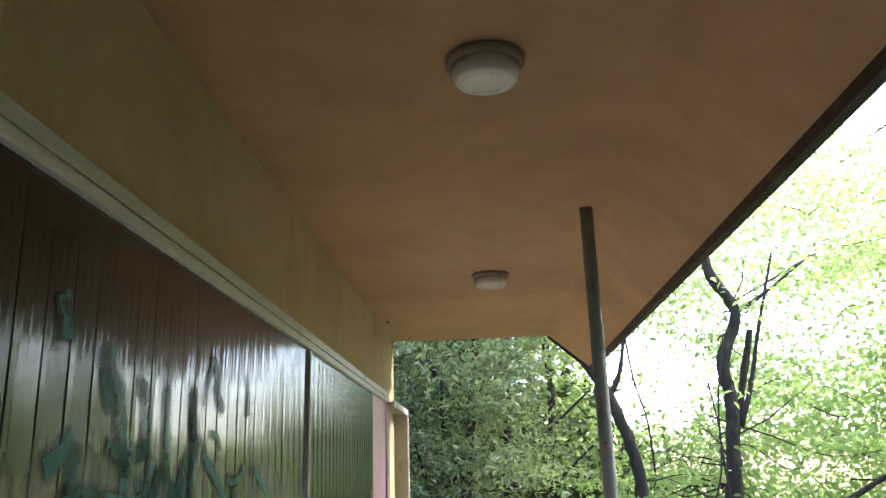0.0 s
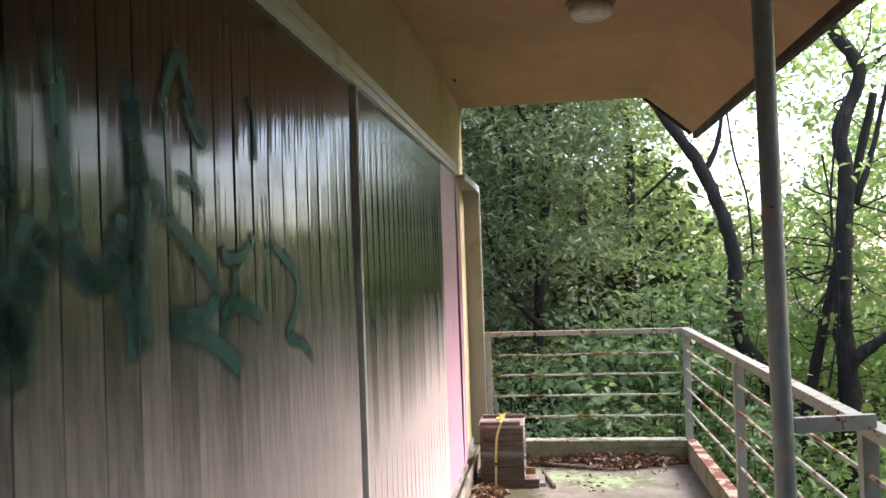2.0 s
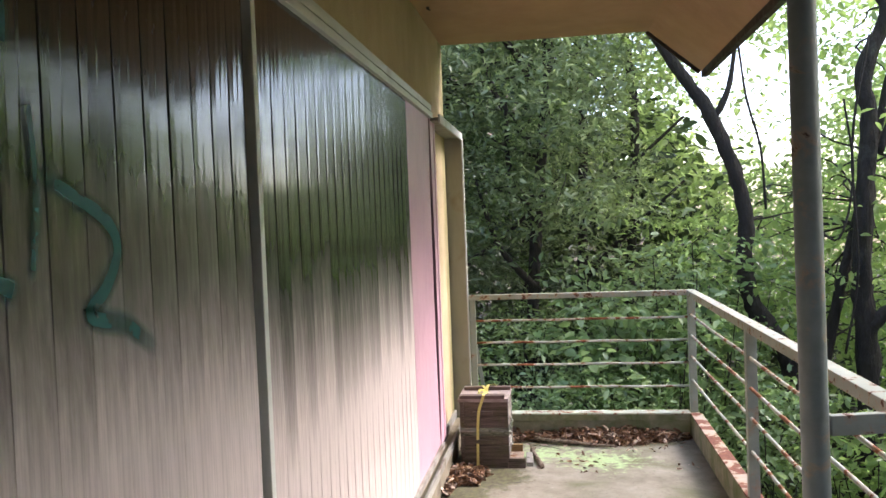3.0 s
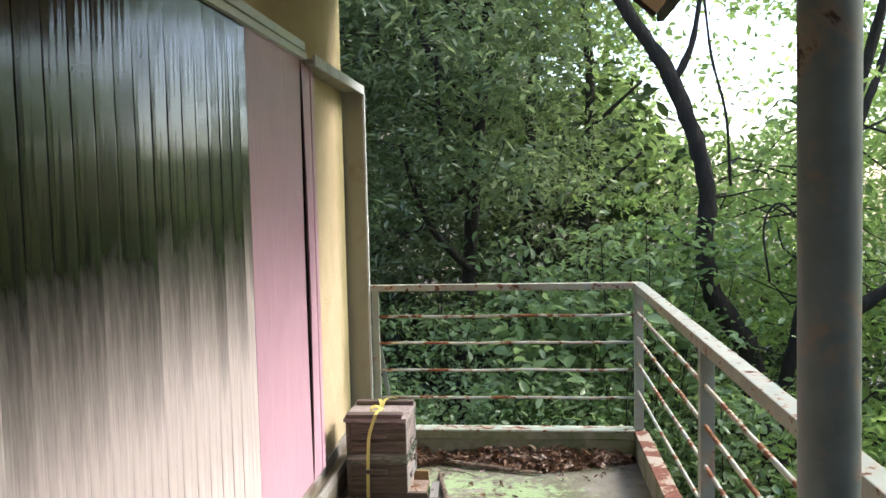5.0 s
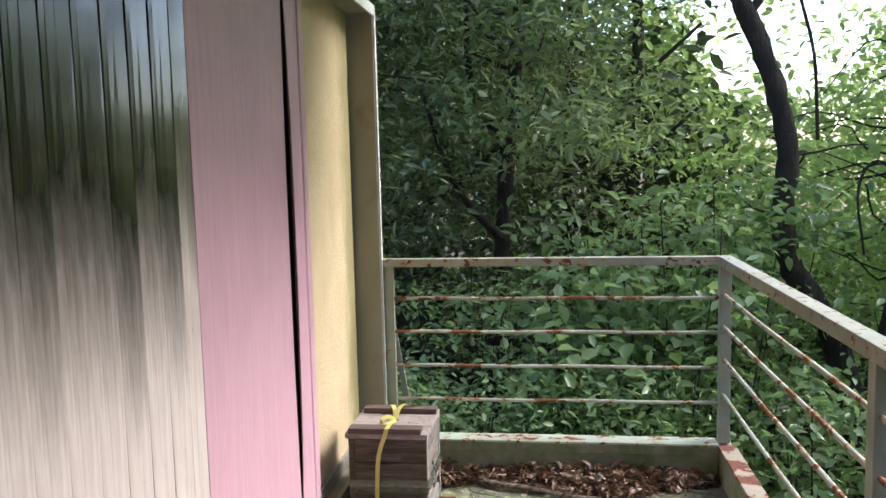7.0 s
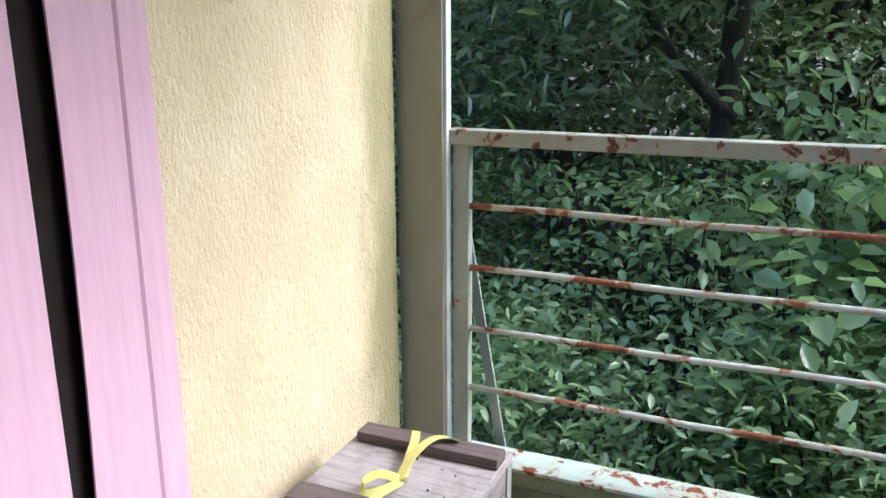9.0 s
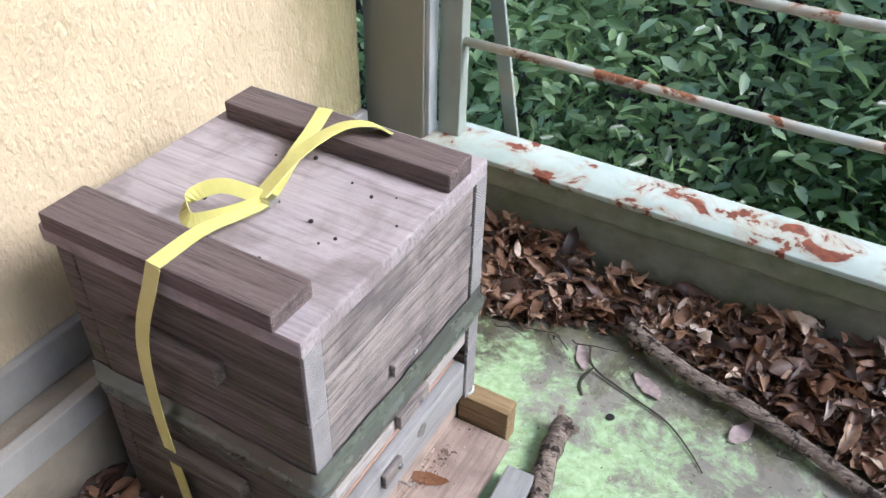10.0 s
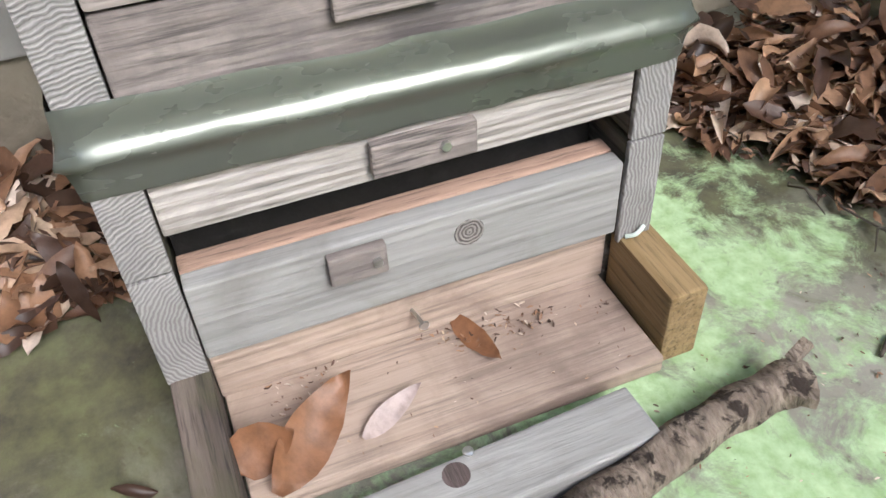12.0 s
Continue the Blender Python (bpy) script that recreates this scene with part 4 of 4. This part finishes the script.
tube(bm, smooth_line([(0.53, 6.30, 0.015), (0.504, 6.44, 0.015), (0.482, 6.53, 0.016), (0.463, 6.61, 0.017), (0.456, 6.66, 0.019), (0.456, 6.70, 0.024)], 8), [0.0148 + 0.0012 * math.sin(k * 0.9) for k in range(39)] + [0.014, 0.012], 14, 0.25)
bx(bm, -0.004, 0, -0.004, 0.006, 0.022, 0.006, 0.001, Matrix.Translation((0.462, 6.675, 0.026)) @ Matrix.Rotation(-0.7, 4, "Z"))
bx(bm, -0.004, 0, -0.004, 0.004, 0.018, 0.005, 0.001, Matrix.Translation((0.447, 6.692, 0.032)) @ Matrix.Rotation(0.2, 4, "Z") @ Matrix.Rotation(0.6, 4, "X"))
part("wood", bm, STICKBARK, stick, smooth=True)
branch = thing("fallen_branch", "long thin branch lying along the leaf litter", "branch")
bm = bmesh.new()
tube(bm, smooth_line([(0.47, 6.925, 0.03), (0.57, 6.885, 0.024), (0.66, 6.865, 0.024), (0.78, 6.825, 0.021), (0.90, 6.785, 0.017), (1.02, 6.77, 0.016)], 6), [0.0130 - 0.0001 * k for k in range(31)], 10, 0.25)
part("wood", bm, STICKBARK, branch, smooth=True)
twig = thing("thin_twig", "thin dark twig on the concrete", "twig")
bm = bmesh.new()
tube(bm, smooth_line([(0.425, 6.875, 0.010), (0.447, 6.836, 0.006), (0.52, 6.81, 0.004), (0.58, 6.79, 0.004), (0.625, 6.755, 0.004), (0.652, 6.727, 0.003)], 6), [0.0019 - 0.00003 * k for k in range(31)], 7, 0.15)
tube(bm, smooth_line([(0.447, 6.836, 0.006), (0.44, 6.80, 0.004), (0.452, 6.775, 0.003)], 5), [0.0018] * 11, 6)
part("wood", bm, TWIG, twig, smooth=True)
drain = thing("drain_hole", "small dark drain hole in the floor", "drain")
bm = bmesh.new()
lathe(bm, [(0.0065, 0.0025), (0.0055, 0.003), (0.004, 0.002), (0.001, 0.0015)], (0.505, 6.757), 18)
part("rim", bm, NEARBLACK, drain)


# ---- dead leaves ----
def dead_leaf(L, W, curl, cup, ruffle=0.0, twist=0.0):
    """A curled oval leaf with a midrib, a drawn-out tip and a ruffled edge."""
    vs, ts = [], []
    rows = 9
    for i in range(rows):
        t = i / (rows - 1)
        w = W * (math.sin(math.pi * min(t ** 0.85 * 0.95 + 0.04, 1)) ** 0.9) * 0.5 + W * 0.015
        a = curl * (t - 0.5)
        y = L * math.sin(a) / curl if abs(curl) > 1e-3 else L * (t - 0.5)
        z = L * (1 - math.cos(a)) / curl if abs(curl) > 1e-3 else 0
        tw = twist * (t - 0.5)
        for q in (-1, -0.5, 0, 0.5, 1):
            x = q * w * (1 - 0.25 * abs(cup) * q * q)
            h = (abs(q) ** 1.6) * w * cup + ruffle * W * abs(q) * math.sin(i * 2.4 + q * 2.0)
            vs.append((x * math.cos(tw) - h * math.sin(tw), y, z + x * math.sin(tw) + h * math.cos(tw)))
    for i in range(rows - 1):
        for q in range(4):
            k = i * 5 + q
            ts += [(k, k + 1, k + 6), (k, k + 6, k + 5)]
    return np.array(vs), np.array(ts)


def litter(name, label, rng, n, area, heap, size=(0.035, 0.08), rest=0.0):
    vs, ts, off = [], [], 0
    while n:
        x, y = rng.uniform(area[0], area[1]), rng.uniform(area[2], area[3])
        h = heap(x, y)
        if h < 0:
            continue
        n -= 1
        L = rng.uniform(*size)
        v, t = dead_leaf(L, L * rng.uniform(0.26, 0.44), rng.normal(0, 1.1), rng.uniform(-0.4, 1.1), rng.uniform(0, 0.16), rng.normal(0, 0.9))
        rot = Euler((rng.normal(0, 0.3), rng.normal(0, 0.35), rng.uniform(0, 6.28))).to_matrix()
        v = v @ np.array(rot).T
        z = rng.uniform(0.0, 1.0) * h
        v[:, 2] += z - v[:, 2].min() * 0.75 + 0.001
        v[:, 2] = np.maximum(v[:, 2], 0.0015) + rest
        v[:, :2] += (x, y)
        vs.append(v)
        ts.append(t + off)
        off += len(v)
    return tagged(mesh_from(name, np.concatenate(vs), np.concatenate(ts), DEAD), label, "leaves", kind="stuff")


def pile(x, y):
    front = float(np.interp(x, (0.06, 0.15, 0.23, 0.36, 0.47, 0.90, 1.04, 1.2, 1.56), (6.80, 6.82, 6.87, 6.90, 6.955, 6.825, 6.81, 6.86, 7.0))) + 0.03 * noise.noise(Vector((x * 9, 0, 0)))
    return -1 if y < front else 0.012 + 0.06 * min((y - front) / 0.16, 1)


rng = np.random.default_rng(11)
litter("leaf_litter", "heap of brown dead leaves along the kerb", rng, 3200, (0.06, 1.56, 6.80, 7.04), pile, (0.022, 0.078))
litter("leaf_crumbs", "broken bits of dead leaves in the heap", rng, 2600, (0.06, 1.56, 6.78, 7.04), lambda x, y: -1 if y < 6.8 else max(pile(x, y + 0.03), 0.004) * 0.9 if pile(x, y + 0.03) > 0 else -1, (0.006, 0.02))
litter("leaf_litter", "brown dead leaves between sill and beehive", rng, 420, (-0.035, 0.30, 5.75, 6.30), lambda x, y: 0.03 if x < 0.10 * (y - 5.75) / 0.5 + 0.0 else (0.004 if x < 0.16 and y > 5.95 else -1))
litter("leaf_litter", "brown dead leaves behind the beehive", rng, 160, (-0.03, 0.12, 6.67, 6.86), lambda x, y: 0.02)
litter("leaf_litter", "few brown leaves scattered on the floor", rng, 60, (0.35, 1.5, 6.2, 6.9), lambda x, y: 0.0 if noise.noise(Vector((x * 3, y * 3, 1))) > 0.05 else -1, (0.015, 0.05))
litter("leaf_crumbs", "dark crumbs of leaf and bark on the floor", rng, 900, (-0.03, 1.56, 5.6, 7.03), lambda x, y: 0.0 if noise.noise(Vector((x * 2, y * 2, 5))) + (y - 6.6) * 0.8 - (0.5 if x > 1 else 0) > -0.1 else -1, (0.002, 0.006))
litter("leaf_crumbs", "dark crumbs gathered along the landing board", rng, 150, (0.315, 0.345, 6.36, 6.62), lambda x, y: 0.001 if noise.noise(Vector((x * 20, y * 14, 2))) > -0.1 else -1, (0.002, 0.006), 0.0195)
litter("leaf_crumbs", "few crumbs scattered over the landing board", rng, 60, (0.33, 0.40, 6.35, 6.62), lambda x, y: 0.0005, (0.0015, 0.004), 0.0195)
litter("leaf_litter", "brown dead leaves beside the hive's foot", rng, 130, (0.0, 0.34, 6.10, 6.29), lambda x, y: 0.012 if x < 0.20 + 0.08 * noise.noise(Vector((x * 12, y * 12, 4))) else -1, (0.03, 0.07))
# fine rootlets under the heap
bm = bmesh.new()
for _ in range(90):
    x, y = rng.uniform(0.1, 1.5), rng.uniform(6.84, 7.02)
    a = rng.uniform(0, 6.28)
    L = rng.uniform(0.04, 0.14)
    pts = [(x + L * t * math.cos(a + t), y + L * t * math.sin(a + t) * 0.6, 0.004 + 0.05 * t * rng.uniform(0.2, 1)) for t in (0, 0.35, 0.7, 1)]
    pts = [(min(max(p[0], 0), 1.55), min(p[1], 7.04), p[2]) for p in pts]
    tube(bm, pts, [0.0014, 0.0012, 0.001, 0.0006], 5)
tagged(part("rootlet_tangle", bm, TWIG), "thin dark twigs in the leaf litter", "twigs", kind="stuff")


def single_leaf(label, material, x, y, z, L, W, turn, tilt=(0.0, 0.0), curl=0.4, cup=0.25):
    v, t = dead_leaf(L, W, curl, cup, 0.09, 0.35)
    v = v @ np.array(Euler((tilt[0], tilt[1], turn)).to_matrix()).T
    v[:, 2] -= v[:, 2].min()
    v += (x, y, z)
    return tagged(mesh_from("fallen_leaf", v, t, material), label, "leaf", "fallen leaves")


single_leaf("pale pinkish dead leaf on the concrete", DEADPALE, 0.422, 6.851, 0.001, 0.062, 0.022, 0.5)
single_leaf("pale pinkish dead leaf on the concrete", DEADPALE, 0.532, 6.844, 0.001, 0.066, 0.028, 1.0)
single_leaf("pale pinkish dead leaf on the concrete", DEADPALE, 0.682, 6.828, 0.001, 0.060, 0.028, -0.35)
single_leaf("pale curled leaf on the landing board", DEADPALE, 0.372, 6.435, 0.020, 0.055, 0.016, 0.5, (0.2, 0.5), 1.0)
single_leaf("orange-brown leaf leaning in the hive's landing", DEADORANGE, 0.372, 6.382, 0.020, 0.092, 0.036, 0.85, (0.25, 0.5), 0.7)
single_leaf("brown leaf curled beside the side block", DEADORANGE, 0.372, 6.350, 0.020, 0.05, 0.036, 0.3, (0.5, 0.8), 0.9)
single_leaf("brown dead leaf under the hive entrance", DEADORANGE, 0.337, 6.512, 0.020, 0.062, 0.018, -1.3, (0.1, 0.3), 0.8)

# ---- hillside ----
bm = bmesh.new()
NX, NY = 150, 110
grid = []
for j in range(NY + 1):
    y = -60 + 200 * (j / NY)
    row = []
    for i in range(NX + 1):
        x = -110 + 220 * (i / NX)
        y2 = y
        z = -2.6 + 0.5 * noise.noise(Vector((x * 0.2, y2 * 0.2, 0)))
        z += max(0.0, y2 - 13) * 0.42 * (1 / (1 + math.exp((x - 2) * 0.25)))
        z -= max(0.0, x - 6) * 0.12
        blocker = 1 / (1 + math.exp((y2 - 1.8) * 1.5))
        z += blocker * min(max(0.0, x - 3.4) * 1.3, 9.0)
        row.append(bm.verts.new((x, y2, z)))
    grid.append(row)
for j in range(NY):
    for i in range(NX):
        bm.faces.new((grid[j][i], grid[j][i + 1], grid[j + 1][i + 1], grid[j + 1][i]))
tagged(part("ground", bm, SOIL, smooth=True), "dark wooded hillside with an added rise that blocks side light", "ground", kind="structure")
structure("wall_below", CONCRETE, (-0.34, -3.2, -3.6, 1.55, 7.05, -0.18))


# ---- trees ----
def tree(label, stem, radii, limbs, leaf_mat, clumps, per, spread, size, seed, width=0.42):
    """Trunk, limbs with twigs, and a crown of single leaves round the given clump boxes."""
    rng = np.random.default_rng(seed)
    t = thing("tree", label, "tree", "trees round the gallery")
    bm = bmesh.new()
    line = smooth_line(stem, 5)
    rr = np.interp(np.linspace(0, 1, len(line)), np.linspace(0, 1, len(radii)), radii)
    tube(bm, line, list(rr), 10, 0.35)
    part("trunk", bm, BARK, t, smooth=True)
    for pts, r in limbs:
        bm = bmesh.new()
        ln = smooth_line(pts, 5)
        tube(bm, ln, list(np.linspace(r, r * 0.35, len(ln))), 8, 0.3)
        part("limb", bm, BARK, t, smooth=True)
    cs = []
    for (x0, x1, y0, y1, z0, z1), n in clumps:
        cs.append(rng.uniform((x0, y0, z0), (x1, y1, z1), (n, 3)))
    cs = np.concatenate(cs)
    # twigs towards some of the clumps
    bm = bmesh.new()
    for c in cs[:: max(1, len(cs) // 22)]:
        q = min(line, key=lambda p: (p - Vector(c)).length)
        d = Vector(c) - q
        if d.length > 3:
            q = Vector(c) - d.normalized() * 1.6
            d = Vector(c) - q
        mid = q + d * 0.5 + Vector(rng.normal(0, 0.12, 3))
        mid.z += 0.25 * d.length * rng.uniform(-0.5, 1)
        tube(bm, smooth_line([q, q.lerp(mid, 0.5) + Vector(rng.normal(0, 0.08, 3)), mid, Vector(c)], 3), [0.013, 0.012, 0.011, 0.010, 0.009, 0.008, 0.007, 0.006, 0.005, 0.004], 5)
    tagged(part("twig_spray", bm, BARK, t), kind="stuff")
    v, tr_ = leaf_cloud(rng, cs, per, spread, size, width)
    mesh_from("crown", v, tr_, leaf_mat, t)
    return t


def hang(label, pts, r):
    t = thing("vine", label, "vine", "vines hanging between the trees")
    bm = bmesh.new()
    ln = smooth_line(pts, 6)
    tube(bm, ln, [r] * len(ln), 6, 0.3)
    part("stem", bm, BARK, t, smooth=True)


# curved tree beyond the corner of the railing
tree("curved dark trunk with fresh green leaves", [(3.5, 9.5, -2.8), (3.3, 9.5, -1.8), (3.10, 9.5, -0.85), (2.88, 9.5, 0.11), (2.56, 9.5, 0.68), (2.49, 9.5, 1.14), (2.52, 9.5, 1.5), (2.41, 9.5, 2.0), (2.23, 9.5, 2.5), (2.04, 9.5, 2.82), (1.74, 9.5, 3.32), (1.5, 9.6, 4.1), (1.5, 9.8, 5.0)],
     [0.13, 0.10, 0.085, 0.075, 0.07, 0.06, 0.05], [([(2.23, 9.5, 2.5), (2.38, 9.5, 2.8), (2.5, 9.6, 3.3), (2.8, 9.8, 4.0)], 0.035)],
     MAPLE, [((0.6, 3.2, 9.0, 11.0, 3.4, 6.5), 80), ((1.6, 3.6, 9.8, 11.6, -0.8, 1.7), 44)], 60, (0.36, 0.3, 0.06), 0.095, 3, 0.5)
# upright forked trunk with a low bough
tree("upright dark trunk with a low bough", [(3.65, 9.5, -3.0), (3.64, 9.5, -1.1), (3.62, 9.5, 0.09), (3.59, 9.5, 0.65), (3.585, 9.5, 1.05), (3.62, 9.5, 1.7), (3.68, 9.5, 2.4), (3.63, 9.5, 2.9), (3.86, 9.5, 3.5), (3.58, 9.5, 4.06), (3.6, 9.6, 5.2)],
     [0.13, 0.105, 0.10, 0.085, 0.075, 0.07, 0.055], [([(3.62, 9.5, 0.15), (3.66, 9.46, 0.45), (3.84, 9.42, 0.62), (4.05, 9.4, 0.75), (4.3, 9.4, 0.9), (4.77, 9.4, 1.2), (5.8, 9.4, 1.75)], 0.075),
      ([(3.76, 9.5, 2.1), (3.95, 9.55, 2.6), (4.15, 9.6, 3.3), (4.5, 9.8, 4.3)], 0.04), ([(3.9, 9.5, 3.5), (4.3, 9.5, 3.75), (4.9, 9.6, 4.2)], 0.03)],
     MAPLE, [((3.2, 7.5, 8.8, 12.0, 2.4, 6.0), 135), ((3.4, 7.5, 9.6, 13.0, 0.0, 2.6), 84), ((3.6, 7.0, 9.8, 12.0, -1.8, 0.5), 45)], 62, (0.42, 0.34, 0.06), 0.105, 4, 0.55)
tree("thin leaning trunk beside the upright one", [(2.95, 9.7, -2.9), (3.1, 9.7, -1.0), (3.19, 9.7, -0.38), (3.33, 9.7, 0.28), (3.51, 9.7, 1.03), (3.78, 9.75, 2.1), (4.1, 9.8, 3.3)],
     [0.09, 0.07, 0.06, 0.05, 0.04], [], MAPLE, [((2.7, 5.0, 10.2, 12.4, 0.0, 1.8), 34)], 60, (0.38, 0.3, 0.06), 0.085, 6, 0.5)
hang("thin dark vine hanging beside the trunk", [(2.42, 9.3, 3.4), (2.50, 9.3, 2.7), (2.62, 9.3, 2.2), (2.66, 9.3, 1.6)], 0.012)
hang("looping dark vine between the trunks", [(3.35, 9.2, 2.6), (3.42, 9.2, 1.9), (3.28, 9.2, 1.3), (3.02, 9.2, 1.45), (2.9, 9.2, 1.25), (2.95, 9.2, 0.8)], 0.010)
hang("thin vine climbing past the forked trunk", [(3.62, 9.3, 3.2), (3.45, 9.3, 2.2), (3.48, 9.3, 1.0), (3.35, 9.3, 0.2)], 0.012)
# dark evergreens on the wall's side
EVER = [(-2.6, 10.6, 21, ((-4.4, -0.9, 9.4, 12.0, -1.5, 6.5), 230)), (-0.7, 11.2, 22, ((-1.8, 0.9, 9.6, 12.4, 0.2, 6.5), 240)), (0.9, 11.8, 23, ((0.2, 1.75, 10.4, 13.0, 0.2, 6.2), 120)),
        (0.2, 10.2, 24, ((-1.6, 1.6, 8.8, 10.2, 1.4, 5.2), 170)), (-1.7, 9.6, 25, ((-2.8, -0.3, 8.4, 10.2, 0.6, 5.0), 170))]
for x, y, seed, box_n in EVER:
    r2 = np.random.default_rng(seed)
    lean = r2.normal(0, 0.3, 2)
    stem = [(x, y, -3.0), (x + 0.1, y, -1.0), (x + lean[0] * 0.5, y, 1.0), (x + lean[0], y + lean[1], 3.2), (x + lean[0] * 1.6, y + lean[1], 6.0)]
    limbs = []
    for k in range(5):
        z = 0.8 + 0.8 * k
        a = r2.uniform(-0.2, 3.3)
        limbs.append(([(x + lean[0] * 0.6, y, z), (x + 0.6 * math.cos(a), y - 0.4 * math.sin(a), z + 0.5), (x + 1.4 * math.cos(a), y - 0.8 * math.sin(a), z + 1.2)], 0.045))
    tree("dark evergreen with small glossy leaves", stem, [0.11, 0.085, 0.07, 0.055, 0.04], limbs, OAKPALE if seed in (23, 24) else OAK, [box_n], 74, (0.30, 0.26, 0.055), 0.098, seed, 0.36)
# trees over the open side, added mostly out of view to block sky light
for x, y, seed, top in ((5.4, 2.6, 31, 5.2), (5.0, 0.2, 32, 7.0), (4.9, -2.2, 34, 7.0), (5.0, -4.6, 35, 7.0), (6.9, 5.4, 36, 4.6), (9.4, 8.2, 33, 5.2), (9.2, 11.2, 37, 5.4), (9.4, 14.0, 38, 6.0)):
    tree("tall dense tree added over the open side to block sky light", [(x, y, -3.2), (x + 0.1, y, 0.0), (x - 0.1, y + 0.1, 3.0), (x, y, 6.5)], [0.16, 0.12, 0.09, 0.05], [([(x, y, 2.2), (x - 0.6, y + 0.4, 3.0), (x - 1.2, y + 0.8, 3.6)], 0.04)],
         MAPLE if x > 6 else FARSHADE, [((x - 1.6, x + 1.6, y - 1.7, y + 1.7, -2.4, 2.0), 70 if x > 6 else 130), ((x - 1.4, x + 1.6, y - 1.6, y + 1.6, 2.0, top), int((24 if x > 6 else 38) * (top - 2)))], 40, (0.28, 0.28, 0.2), 0.17, seed, 0.5)


def shrub(label, x, y, z, r, h, n, per, size, seed, mat=None, width=0.5):
    rng = np.random.default_rng(seed)
    s = thing("shrub", label, "shrub", "undergrowth below the railing")
    bm = bmesh.new()
    cs = []
    for k in range(int(n * 0.62)):
        a, q = rng.uniform(0, 6.28), r * math.sqrt(rng.uniform(0, 1))
        tip = Vector((x + q * math.cos(a), y + q * math.sin(a) * 0.7, z + h * rng.uniform(0.35, 1.0)))
        cs.append(tip)
        if k % 3 == 0:
            root = Vector((x + q * 0.3 * math.cos(a), y + q * 0.2 * math.sin(a), min(z, -2.2)))
            tube(bm, smooth_line([root, root.lerp(tip, 0.5) + Vector(rng.normal(0, 0.08, 3)), tip], 3), [0.012, 0.011, 0.01, 0.008, 0.006, 0.005, 0.004], 5)
    tagged(part("stem_spray", bm, BARK, s), kind="stuff")
    v, t = leaf_cloud(rng, np.array([tuple(c) for c in cs]), int(per * 1.5), (0.17, 0.17, 0.05), size, width, 0.35)
    mesh_from("leaves", v, t, SHRUB if mat is None else mat, s)
    return s


for k, (x, y, z, r, h, n, per, size) in enumerate(((-0.9, 8.5, -1.9, 0.9, 2.1, 190, 22, 0.075), (0.2, 8.4, -1.9, 0.8, 2.0, 200, 30, 0.062), (1.2, 8.5, -1.9, 0.8, 2.1, 190, 26, 0.066), (2.1, 8.7, -1.9, 0.9, 2.0, 180, 18, 0.085),
                                                    (0.3, 9.4, -1.6, 1.1, 2.3, 200, 22, 0.075), (1.8, 9.5, -1.6, 1.1, 2.9, 200, 16, 0.10), (-1.4, 9.3, -1.6, 1.0, 2.4, 180, 22, 0.07), (3.2, 8.6, -2.2, 1.0, 1.9, 140, 10, 0.11), (4.6, 8.4, -2.2, 1.2, 2.2, 180, 18, 0.09),
                                                    (2.8, 6.6, -2.6, 0.8, 2.2, 110, 10, 0.11), (3.4, 5.0, -2.8, 0.9, 2.3, 110, 10, 0.11), (0.5, 7.75, -2.3, 0.9, 2.0, 230, 34, 0.052), (-0.7, 7.8, -2.3, 0.7, 1.9, 170, 30, 0.052))):
    shrub("leafy green shrub growing below the railing", x, y, z, r, h, n, per, size, 50 + k, MAPLE if x > 2.5 else None)
shrub("sprays of broad pale green leaves", 1.45, 8.75, -0.35, 0.8, 1.1, 70, 8, 0.13, 90, None, 0.62)

# far woods close the view; boxes added at x 7.5 and 8 block sky
rng = np.random.default_rng(77)
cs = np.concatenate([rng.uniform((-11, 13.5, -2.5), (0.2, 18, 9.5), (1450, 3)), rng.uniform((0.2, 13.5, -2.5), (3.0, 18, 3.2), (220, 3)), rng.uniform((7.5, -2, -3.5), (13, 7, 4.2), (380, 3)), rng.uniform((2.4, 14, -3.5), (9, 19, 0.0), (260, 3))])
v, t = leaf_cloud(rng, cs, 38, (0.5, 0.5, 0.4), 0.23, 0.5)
tagged(mesh_from("far_foliage", v, t, FARSHADE), "dense foliage of the woods beyond, shade put into its dark colour", "woods", kind="stuff")
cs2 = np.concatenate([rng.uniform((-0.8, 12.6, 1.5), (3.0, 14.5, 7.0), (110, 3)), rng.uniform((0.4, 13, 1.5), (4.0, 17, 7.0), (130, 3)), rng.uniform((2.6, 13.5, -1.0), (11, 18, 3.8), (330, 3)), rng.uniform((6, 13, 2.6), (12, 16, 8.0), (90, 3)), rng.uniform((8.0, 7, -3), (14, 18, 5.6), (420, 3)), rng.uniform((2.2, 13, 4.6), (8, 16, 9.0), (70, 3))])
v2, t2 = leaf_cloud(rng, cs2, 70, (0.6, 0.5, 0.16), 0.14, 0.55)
tagged(mesh_from("sunlit_foliage", v2, t2, FARLIT), "loose foliage against the white sky, sunlight put into its colour", "woods", kind="stuff")
for _ in range(6):
    x, y = rng.uniform(-5, 2.6), rng.uniform(11.8, 15)
    far_tree = thing("tree", "slim dark trunk deep in the woods", "tree", "trees of the woods beyond")
    bm = bmesh.new()
    tube(bm, smooth_line([(x, y, -3.2), (x + rng.normal(0, 0.2), y, 0.5), (x + rng.normal(0, 0.5), y, 4.0), (x + rng.normal(0, 0.8), y, 8.0)], 4), list(np.linspace(0.09, 0.04, 13)), 8, 0.3)
    part("trunk", bm, BARK, far_tree, smooth=True)
